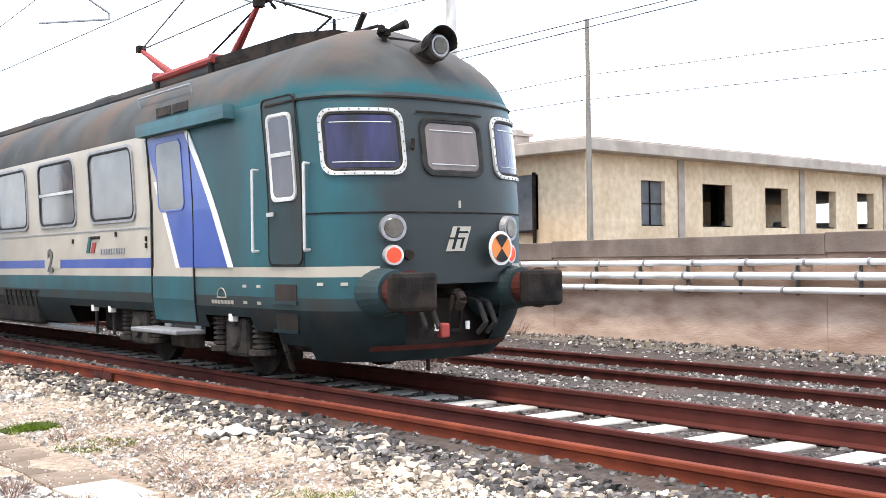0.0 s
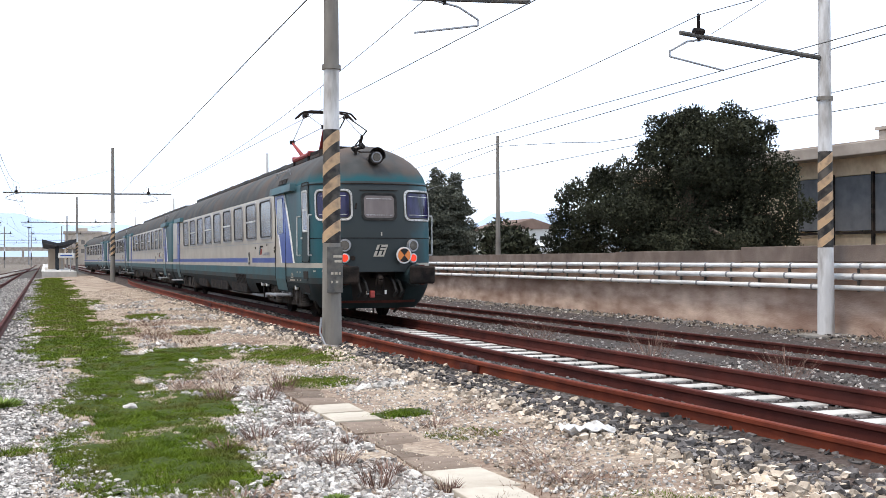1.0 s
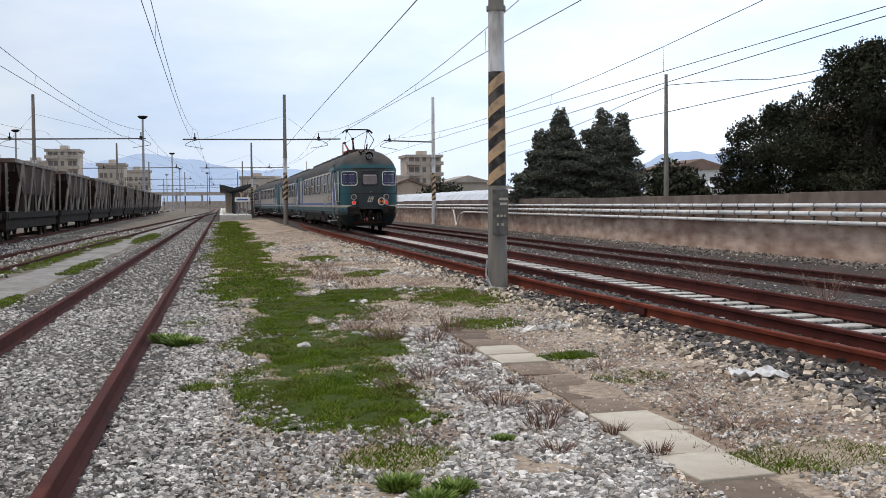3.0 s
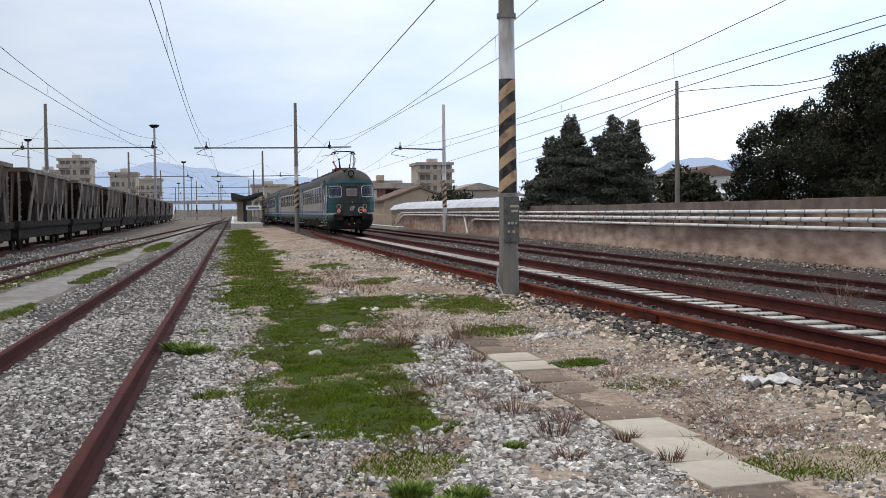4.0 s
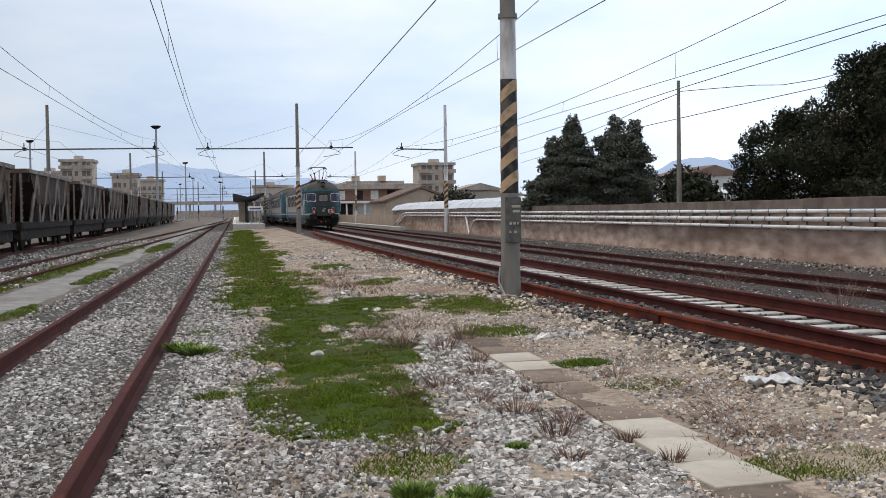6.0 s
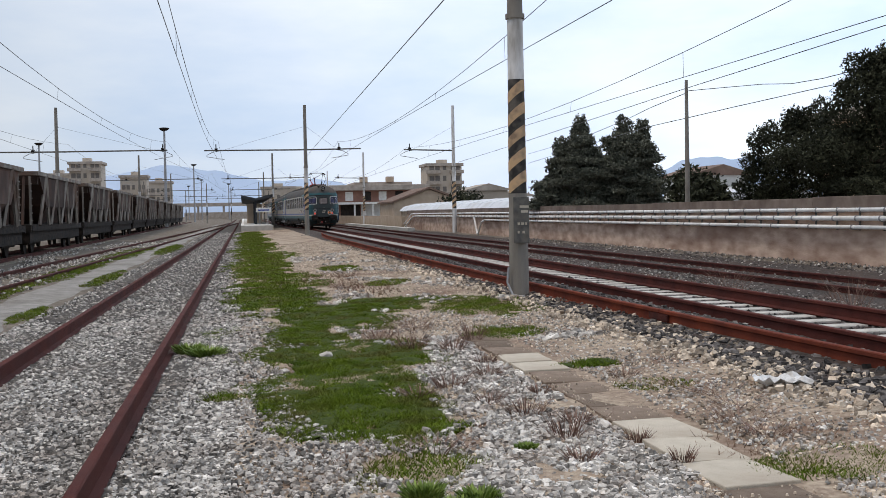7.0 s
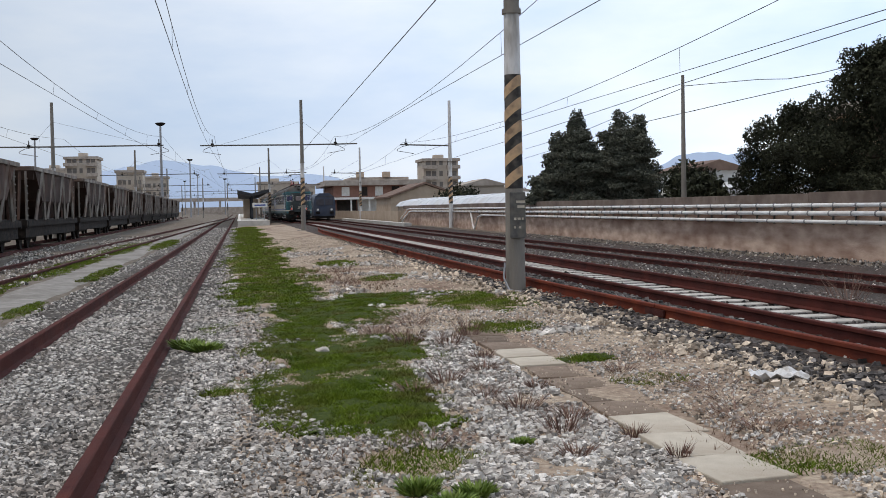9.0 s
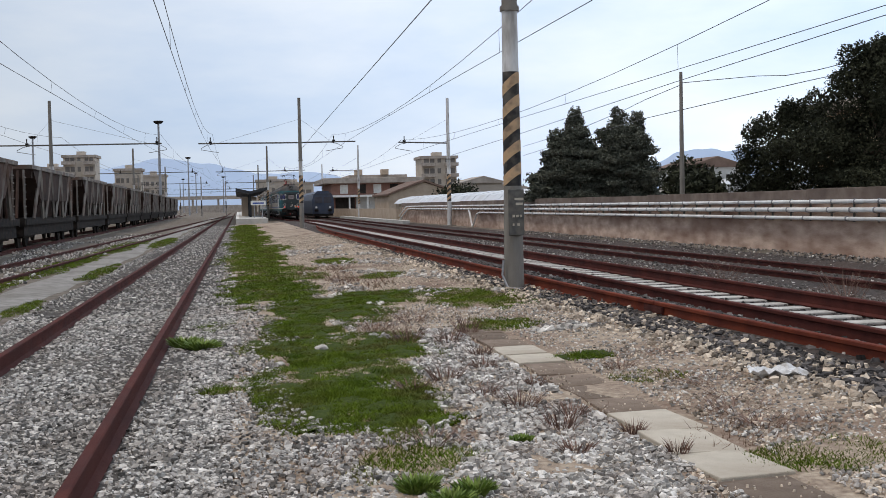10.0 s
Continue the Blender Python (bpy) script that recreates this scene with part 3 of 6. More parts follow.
turf(-0.8, 3.6, 7.0, 24.0, 0.05)
DRY = [(2.15, 12.6, 0.5, 1.0, 0.5), (2.1, 9.2, 0.4, 1.0, 0.4), (2.2, 7.6, 0.35, 0.8, 0.35), (1.75, 13.9, 0.5, 0.7, 0.35), (3.35, 6.9, 0.4, 0.5, 0.2), (2.3, 22.0, 0.6, 2.0, 0.4),
       (1.9, 10.6, 0.3, 0.8, 0.3), (3.1, 6.6, 0.35, 0.4, 0.3), (0.55, 7.1, 0.3, 0.5, 0.25), (2.2, 15.4, 0.6, 1.0, 0.3), (2.0, 26.0, 0.7, 3.0, 0.4), (9.0, 14.0, 0.35, 4.0, 0.15), (9.0, 24.0, 0.35, 5.0, 0.15)]
blades("dry_grass", DRY, 9000, M_DRY, "thin reddish dry grass among the stones", 22, (0.02, 0.1), 0.0035)
blades("grass", PATCHES, 62000, M_GRASS, "short green grass in patches on the gravel", 21)


def tuft(x, y, r, h, n, mat, name, label, category, seed, lean=0.6, w=0.006):
    """A small plant: many narrow leaves or stems out of one root."""
    rng = random.Random(seed)
    bm = bmesh.new()
    for _ in range(n):
        t, q = rng.uniform(0, 6.283), rng.uniform(0, 1) ** 0.5
        bx, by = q * r * 0.5 * math.cos(t), q * r * 0.5 * math.sin(t)
        hh = h * rng.uniform(0.5, 1.0)
        tx, ty = bx + math.cos(t) * r * lean * rng.uniform(0.2, 1), by + math.sin(t) * r * lean * rng.uniform(0.2, 1)
        p = rng.uniform(0, 3.14)
        dx, dy = w * math.cos(p), w * math.sin(p)
        v = [bm.verts.new(c) for c in ((bx - dx, by - dy, 0), (bx + dx, by + dy, 0), ((bx + tx) / 2 + dx * 1.4, (by + ty) / 2 + dy * 1.4, hh * 0.6),
                                       ((bx + tx) / 2 - dx * 1.4, (by + ty) / 2 - dy * 1.4, hh * 0.6), (tx, ty, hh))]
        bm.faces.new((v[0], v[1], v[2], v[3]))
        bm.faces.new((v[3], v[2], v[4]))
    ob = part(name, bm, mat)
    ob.location = (x, y, ground_z(x, y))
    return tagged(ob, label, category)


for k, (x, y, r, h) in enumerate([(0.92, 6.0, 0.12, 0.11), (1.2, 5.85, 0.11, 0.1), (-0.45, 13.3, 0.24, 0.13), (1.75, 7.0, 0.07, 0.07), (-0.66, 13.6, 0.2, 0.16), (1.05, 5.7, 0.12, 0.09)]):
    tuft(x, y, r, h, 380, M_WEED, "weed", "bright green leafy weed growing between stones", "weed", k, 0.9, 0.009)
for k, (x, y, r, h) in enumerate([(2.55, 6.35, 0.1, 0.13), (1.75, 9.7, 0.22, 0.2), (2.05, 8.2, 0.2, 0.18), (1.85, 12.6, 0.3, 0.28), (2.25, 12.2, 0.22, 0.24), (2.1, 7.3, 0.16, 0.2),
                                  (2.6, 12.9, 0.2, 0.3), (2.0, 6.6, 0.14, 0.12), (2.3, 7.7, 0.15, 0.14), (1.9, 8.8, 0.16, 0.13), (2.4, 9.1, 0.13, 0.12), (2.2, 10.2, 0.16, 0.15), (2.35, 11.0, 0.15, 0.16), (3.35, 6.9, 0.25, 0.1), (3.6, 7.9, 0.3, 0.09), (3.3, 9.6, 0.2, 0.1), (2.5, 7.0, 0.1, 0.12), (1.6, 13.6, 0.25, 0.2), (2.2, 14.6, 0.3, 0.2), (1.4, 9.3, 0.2, 0.14), (3.4, 7.4, 0.35, 0.12), (3.7, 8.4, 0.4, 0.1), (1.2, 7.2, 0.3, 0.12), (9.0, 12.2, 0.5, 0.5), (8.9, 15.5, 0.5, 0.55),
                                  (9.0, 20.0, 0.6, 0.5), (2.0, 22.5, 0.4, 0.3), (2.4, 27.0, 0.5, 0.3), (14.3, 16.4, 0.5, 0.35)]):
    tuft(x, y, r, h, 90, M_TWIG, "dry_weed", "dry brown leafless weed among the stones", "weed", 40 + k, 1.0, 0.0019)


# ---------------------------------------------------------------- tracks
RAIL_RAW = [(-0.075, -0.172), (0.075, -0.172), (0.075, -0.16), (0.018, -0.14), (0.012, -0.05), (0.036, -0.036), (0.036, -0.008), (0.028, 0), (-0.028, 0), (-0.036, -0.008), (-0.036, -0.036), (-0.012, -0.05), (-0.018, -0.14), (-0.075, -0.16)]
RAIL = [(x, z * 1.08) for x, z in RAIL_RAW]


def stations(y0, y1):
    out, y = [], y0
    while y < y1:
        out.append(y)
        y += 1.0 if y < 40 else 4.0
    return out + [y1]


def track(name, centre, z, y0, y1, mat, label, sleeper_mat, near, spacing=0.6, drop=0.172, length=2.5):
    top = empty(name, pose(0, 0, 0), label, "railway track", kind="structure")
    ys = stations(y0, y1)
    for side in (-1, 1):
        bm = extrude_y(RAIL, ys, [centre(y) + side * 0.7535 for y in ys], [z] * len(ys))
        part("rail", bm, mat, top)
    me = mesh_of("sleeper", boxed(-length / 2, length / 2, -0.13, 0.13, -0.1, 0.0, bevel=0.012), sleeper_mat)
    rest = bmesh.new()
    y, k = y0 + 0.3, 0
    while y < y1 - 1:
        if near[0] < y < near[1]:
            s = new("sleeper", me)
            s.parent = top
            s.matrix_world = pose(centre(y), y, z - drop, 0, 0, random.uniform(-0.6, 0.6))
        elif y > near[1] and y < 130:
            box(rest, centre(y) - length / 2, centre(y) + length / 2, y - 0.13, y + 0.13, z - drop - 0.1, z - drop)
        y += spacing
    if len(rest.verts):
        tagged(part("far_sleepers", rest, sleeper_mat, top), kind="stuff")
    else:
        rest.free()
    return top


track("main_track", main_x, 0.2, -12, 420, M_RUST, "rusty main line track with pale concrete sleepers", M_SLEEPER, (2, 62), drop=0.178, length=1.25)
track("siding_track", lambda y: -1.685, 0.0, -12, 420, M_RUST, "rusty siding rails in light grey ballast", M_SLEEPER_OLD, (3, 40), drop=0.196)
track("outer_track", lambda y: 11.3, -0.02, -12, 420, M_RUST_DARK, "dark rusty track in front of the wall", M_SLEEPER_OLD, (5, 45), drop=0.16)
track("yard_track", lambda y: -6.55 + 0.021 * y, -0.02, 5, 230, M_RUST_DARK, "rusty yard track in pale gravel", M_SLEEPER_OLD, (20, 60), drop=0.16)
track("wagon_track", lambda y: -8.9 - 0.017 * y, 0.0, 5, 300, M_RUST_DARK, "dark yard track under the hopper wagons", M_SLEEPER_OLD, (20, 40), drop=0.16)
spare = empty("spare_rail", pose(0, 0, 0), "bright rusty spare rails lying end to end beside the main track", "rail")


for k in range(4):
    ys = stations(-8 + 21.0 * k, -8 + 21.0 * (k + 1) - 0.02)
    part("rail_length", extrude_y(RAIL, ys, [spare_x(y) for y in ys], [0.215] * len(ys)), M_RUST_BRIGHT, spare)
    for side in (-1, 1):
        x = spare_x(-8 + 21.0 * k) + side * 0.03
        part("fishplate", boxed(x - 0.014, x + 0.014, -8 + 21.0 * k - 0.3, -8 + 21.0 * k + 0.3, 0.09, 0.165), M_RUST_DARK, spare)

# cable duct covers
COVERS = [5.34 + 0.645 * k for k in range(13)]
PALE = (1, 2, 3, 8, 9)


def cover_x(y):
    return 2.78 - 0.045 * max(0.0, 7.6 - y)


for k, y in enumerate(COVERS):
    pale = k in PALE
    bm = boxed(-0.225, 0.225, -0.315, 0.315, -0.05, 0.0, bevel=0.008)
    ob = part("duct_cover", bm, M_SLAB if pale else M_SLAB_BROWN)
    ob.matrix_world = pose(cover_x(y) + random.uniform(-0.012, 0.012), y, (-0.052 if pale else -0.062) + random.uniform(-0.006, 0.006), random.uniform(-1.2, 1.2), random.uniform(-1.6, 1.6), (3.5 if y < 7.6 else 0) + random.uniform(-2, 2))
    tagged(ob, "pale concrete cable duct cover in the gravel" if pale else "earth-stained concrete cable duct cover in the gravel", "duct cover", group="duct covers")

# chips and soil lying on the stained covers
cover_rng = random.Random(77)
bm = bmesh.new()
for _ in range(420):
    y = COVERS[cover_rng.choice((0, 4, 5, 6, 7, 10, 11, 12))] + cover_rng.uniform(-0.3, 0.3)
    x = cover_x(y) + cover_rng.choice((-1, 1)) * 0.25 * cover_rng.random() ** 0.5
    s = cover_rng.uniform(0.004, 0.012)
    rod(bm, (x, y, -0.075), (x + cover_rng.uniform(-1, 1) * s * 0.5, y, -0.062 + s * 0.7), s, s * 0.6, 5)
tagged(part("cover_chips", bm, M_STONE_TAN), "tan gravel chips lying on the stained duct covers", "gravel", kind="stuff")

# crumpled plastic sheet
bm = bmesh.new()
bmesh.ops.create_grid(bm, x_segments=16, y_segments=12, size=0.5)
for v in bm.verts:
    v.co.x, v.co.y = v.co.x * 0.42 + 0.05 * noise.noise(v.co * 5), v.co.y * 0.3 + 0.06 * noise.noise(v.co * 4 + Vector((3, 0, 0)))
    v.co.z = 0.05 + 0.05 * noise.noise(v.co * 6) + 0.05 * noise.noise(v.co * 17)
bmesh.ops.solidify(bm, geom=bm.faces, thickness=0.004)
ob = part("plastic_sheet", bm, M_PLASTIC)
ob.matrix_world = pose(4.2, 8.36, 0.015, 0, 0, -20)
tagged(ob, "crumpled white plastic sheet lying on the gravel", "litter")
sheet("yard_path", -4.7, -3.5, 8, 200, 4, 60, M_PATH, 0.016, "worn grey path beside the siding", 0.01, 0.55)


# ---------------------------------------------------------------- masts and wires
def mast(x, y, arms, height=8.9, r=(0.16, 0.1), banded=True, arm_z=5.85, label="", lower=M_CONCRETE, lean=0.0):
    """A round overhead line mast: grey foot, black and cream bands, whitewashed shaft, cross arm and steady arms."""
    gz = ground_z(x, y)
    top = empty("line_mast", pose(x, y, gz, 0, lean, 0), label or "tall concrete overhead line mast with black and cream bands", "mast", group="overhead line masts")
    rad = lambda z: r[0] + (r[1] - r[0]) * z / height
    cuts = [(0, 1.72, lower), (1.72, 3.6, M_POLE_BLACK), (3.6, 4.62, M_POLE_WHITE), (4.62, height, M_CONCRETE if lower is M_CONCRETE else M_POLE_WHITE)]
    for a, b, mat in cuts:
        bm = bmesh.new()
        rod(bm, (0, 0, a), (0, 0, b), rad(a) * (1.04 if a == 0 else 1), rad(b), 20)
        part("shaft", bm, mat, top, smooth=False)
    if banded:
        for k in range(5):
            bm = bmesh.new()
            rings = []
            for i in range(21):
                t = i / 20 * 6.2832
                z0 = 1.74 + 0.375 * k + 0.12 * math.cos(t - 5.8) + 0.06
                row = []
                for z in (z0, z0 + 0.19):
                    z = min(max(z, 1.725), 3.59)
                    row.append(bm.verts.new(((rad(z) + 0.004) * math.cos(t), (rad(z) + 0.004) * math.sin(t), z)))
                rings.append(row)
            for p, q in zip(rings, rings[1:]):
                bm.faces.new((p[0], q[0], q[1], p[1]))
            part("warning_band", bm, M_POLE_CREAM, top, "cream painted band", smooth=True)
    bm = bmesh.new()
    rod(bm, (0, 0, 4.6), (0, 0, 4.68), rad(4.6) + 0.03, None, 20)
    part("collar", bm, M_CONCRETE, top)
    part("foot", boxed(-0.42, 0.42, -0.4, 0.4, -0.08, 0.02, bevel=0.02), M_CONCRETE, top)
    for x1, rise, drop_x in arms:
        bm = bmesh.new()
        rod(bm, (0, 0, arm_z - gz), (x1 - x, 0, arm_z - gz + rise), 0.05, 0.045, 8)
        part("cross_arm", bm, M_PLATE, top)
        dx, s = drop_x - x, (1 if x1 > x else -1)
        za = arm_z - gz + rise * abs(dx) / abs(x1 - x)
        bm = rods([(dx, 0, za - 0.1), (dx, 0, za + 0.42)], 0.035)
        rod(bm, (dx - 0.1, 0, za + 0.08), (dx + 0.1, 0, za + 0.08), 0.07, None, 8)
        part("insulator", bm, M_UNDER, top)
        pts = [(dx - s * 0.3, 0, za - 0.02), (dx + s * 0.25, 0, za - 0.12), (dx + s * 0.62, 0, za - 0.32), (dx + s * 0.62, 0, za - 0.42), (dx - s * 0.55, 0, za - 0.62)]
        part("steady_arm", rods(pts, 0.02, 6), M_STEEL, top)
        part("stay", rods([(0, 0, min(height - 0.7, za + 1.6)), (dx * 0.9, 0, za + 0.06)], 0.008, 5), M_WIRE, top)
    return top


near_mast = mast(4.5, 18.3, [(8.1, 0.15, 6.5), (-2.5, 0.1, -1.7)], lean=0)
part("notice_plate", boxed(-0.125, 0.14, -0.2, -0.175, 0.9, 1.66, bevel=0.01), M_PLATE, near_mast, "dark weathered plate with pale writing")
for k, (a, b, z) in enumerate([(-0.02, 0.13, 1.5), (0.0, 0.12, 1.42), (-0.06, -0.02, 1.22), (0.0, 0.05, 1.22), (0.07, 0.1, 1.22), (-0.06, -0.03, 1.08), (0.02, 0.06, 1.08)]):
    part("writing_bar", boxed(a, b, -0.205, -0.2, z - 0.02, z + 0.02), M_SLAB, near_mast)
part("earth_cable", rods([(-0.2, -0.1, 0.5), (-0.23, -0.12, 0.25), (-0.17, -0.25, 0.05), (0.2, -0.5, 0.0)], 0.018), M_STEEL, near_mast)
for y in (78, 138, 198, 258):
    mast(4.3 if y < 100 else 3.6, y, [(8.1, 0.05, main_x(y) + 0.1), (-2.5, 0.0, -1.7)])
mast(14.45, 18.4, [(11.2, 0.3, 11.6)], arm_z=5.37, label="whitewashed line mast with black bands in front of the wall", lower=M_POLE_WHITE)
for y in (78, 138, 198):
    mast(14.6, y, [(11.1, 0.1, 11.5)], arm_z=5.7, label="whitewashed line mast with black bands in front of the wall", lower=M_POLE_WHITE)
for y in (78, 138, 198):
    mast(-12.0, y, [(-4.9, 0.05, -5.2), (-16, 0, -13.5)], banded=False, label="tall grey line mast between the yard tracks")


def wire(pts, r, label, name="contact_wire"):
    cu = bpy.data.curves.new(name, "CURVE")
    cu.dimensions, cu.bevel_depth, cu.bevel_resolution = "3D", r, 1
    sp = cu.splines.new("POLY")
    sp.points.add(len(pts) - 1)
    for p, c in zip(sp.points, pts):
        p.co = (*c, 1)
    cu.materials.append(M_WIRE)
    return tagged(new(name, cu), label, "wire", group="overhead wires")


def line(x_of, z, sag, lift, y0=-42):
    """A contact wire, its carrying wire in catenary, and the droppers between."""
    posts = [y0 + 60.0 * k for k in range(6)]
    low, high, drops = [], [], []
    for a, b in zip(posts, posts[1:]):
        for k in range(12):
            y, f = a + (b - a) * k / 12, k / 12
            low.append((x_of(y) + 0.2 * math.cos(y / 60 * 3.1416), y, z))
            high.append((x_of(y) + 0.1 * math.cos(y / 60 * 3.1416), y, z + lift - sag * 4 * f * (1 - f)))
            if k and y > 4 and k % 2 == 0:
                drops.append((low[-1], high[-1]))
    wire(low, 0.009, "thin dark contact wire over a track")
    wire(high, 0.009, "dark catenary carrying wire over a track", "carrying_wire")
    for p, q in drops:
        wire([p, q], 0.005, "thin dropper between two overhead wires", "dropper")


line(lambda y: -1.5, 5.29, 1.0, 1.2)
line(lambda y: main_x(y) + 0.08, 5.24, 1.03, 1.15)
line(lambda y: 11.35, 4.82, 0.88, 1.13)
line(lambda y: -6.5 + 0.021 * y, 5.27, 0.95, 1.2)
line(lambda y: -8.9 - 0.017 * y - 1.0, 5.2, 0.85, 1.15)
wire([(3.5, 4, 5.2), (3.6, 20, 5.2), (3.78, 39.3, 5.2), (4.0, 61.5, 5.2), (4.2, 78, 5.2)], 0.011, "contact wire of the crossing between two tracks")
wire([(14.6, 10, 5.62), (14.6, 24, 5.52), (14.6, 36.4, 5.38), (14.6, 57.4, 5.03), (14.6, 76.4, 4.8)], 0.012, "feeder wire between the masts by the wall", "feeder_wire")


# ---------------------------------------------------------------- train
HALF = 1.28
DEPTH = 0.9


def width_at(z):
    if z > 2.65:
        return HALF * max(0.0, 1 - ((z - 2.65) / 1.0) ** 2.1) ** (1 / 2.1)
    if z < 0.95:
        return HALF - 0.2 * ((0.95 - z) / 0.6) ** 2
    return HALF


def outline(s, z):
    """The point of the car's skin at height z, s metres from the middle of the nose (to the car's left when s < 0), and its outward direction."""
    w = max(width_at(z), 0.001)
    dep, pw = DEPTH * w / HALF, 2 / 2.45
    y0 = 0.0 if z < 1.8 else 0.13 * (z - 1.8) ** 1.3
    if z > 2.65:
        y0 += 0.85 * ((z - 2.65) / 1.0) ** 2.4
    if z < 0.8:
        y0 += 0.22 * ((0.8 - z) / 0.5) ** 2
    side, a = (-1 if s < 0 else 1), abs(s)
    px, py, run = 0.0, 0.0, 0.0
    N = 26
    for k in range(1, N + 1):
        t = k / N * math.pi / 2
        qx, qy = w * math.sin(t) ** pw, dep * (1 - math.cos(t) ** pw)
        d = math.hypot(qx - px, qy - py)
        if run + d >= a:
            f = (a - run) / d
            n = Vector((side * (qy - py), -(qx - px), 0)) / d
            return Vector((side * (px + f * (qx - px)), y0 + py + f * (qy - py), z)), n
        run, px, py = run + d, qx, qy
    return Vector((side * w, y0 + dep + a - run, z)), Vector((side, 0, 0))


def nose_run(z):
    """Arc from the middle of the nose to where the side begins."""
    lo, hi = 0.0, 3.0
    for _ in range(30):
        mid = (lo + hi) / 2
        if abs(outline(mid, z)[1].y) > 0.02:
            lo = mid
        else:
            hi = mid
    return lo


S0 = nose_run(1.5) - DEPTH
LENGTH = 26.4


def on_side(y):
    """Arc position of the point y metres behind the nose on the flat side."""
    return y + S0


def quad_patch(s0, s1, z0, z1, out, ns=6, nz=3, shear=0.0, thick=0.012):
    """A thin panel that follows the skin; shear slants its two upright edges."""
    bm = bmesh.new()
    back, front = [], []
    for j in range(nz + 1):
        z = z0 + (z1 - z0) * j / nz
        rb, rf = [], []
        for i in range(ns + 1):
            s = s0 + (s1 - s0) * i / ns + shear * j / nz
            p, n = outline(s, z)
            rb.append(bm.verts.new(p + n * (out - thick)))
            rf.append(bm.verts.new(p + n * out))
        back.append(rb)
        front.append(rf)
    for j in range(nz):
        for i in range(ns):
            bm.faces.new((front[j][i], front[j][i + 1], front[j + 1][i + 1], front[j + 1][i]))
    rim_f = front[0] + [r[-1] for r in front[1:]] + front[-1][-2::-1] + [r[0] for r in front[-2:0:-1]]
    rim_b = back[0] + [r[-1] for r in back[1:]] + back[-1][-2::-1] + [r[0] for r in back[-2:0:-1]]
    for k in range(len(rim_f)):
        m = (k + 1) % len(rim_f)
        bm.faces.new((rim_f[k], rim_b[k], rim_b[m], rim_f[m]))
    bmesh.ops.recalc_face_normals(bm, faces=bm.faces)
    for v in [v for v in bm.verts if not v.link_faces]:
        bm.verts.remove(v)
    return bm


def rounded(s0, s1, z0, z1, r, n=5):
    pts = []
    for cx, cz, a in ((s1 - r, z0 + r, -90), (s1 - r, z1 - r, 0), (s0 + r, z1 - r, 90), (s0 + r, z0 + r, 180)):
        for k in range(n + 1):
            t = radians(a + 90 * k / n)
            pts.append((cx + r * math.cos(t), cz + r * math.sin(t)))
    full = []
    for p, q in zip(pts, pts[1:] + pts[:1]):
        m = max(1, round(math.hypot(q[0] - p[0], q[1] - p[1]) / 0.1))
        full += [(p[0] + (q[0] - p[0]) * k / m, p[1] + (q[1] - p[1]) * k / m) for k in range(m)]
    return full


def pane(s0, s1, z0, z1, r, out):
    bm = bmesh.new()
    rim = [bm.verts.new(outline(s, z)[0] + outline(s, z)[1] * out) for s, z in rounded(s0, s1, z0, z1, r)]
    bm.faces.new(rim)
    bmesh.ops.recalc_face_normals(bm, faces=bm.faces)
    return bm


def surround(s0, s1, z0, z1, r, wide, out, inner_out):
    """A raised frame round a window."""
    bm = bmesh.new()
    rings = []
    base = rounded(s0, s1, z0, z1, r)
    cs, cz = (s0 + s1) / 2, (z0 + z1) / 2
    for grow, o in ((wide, 0.0), (wide, out), (wide * 0.25, out), (0.0, inner_out)):
        fs, fz = 1 + 2 * grow / (s1 - s0), 1 + 2 * grow / (z1 - z0)
        spots = [(cs + (s - cs) * fs, cz + (z - cz) * fz) for s, z in base]
        rings.append([bm.verts.new(outline(s, z)[0] + outline(s, z)[1] * o) for s, z in spots])
    for p, q in zip(rings, rings[1:]):
        for k in range(len(p)):
            m = (k + 1) % len(p)
            bm.faces.new((p[k], p[m], q[m], q[k]))
    bmesh.ops.recalc_face_normals(bm, faces=bm.faces)
    return bm


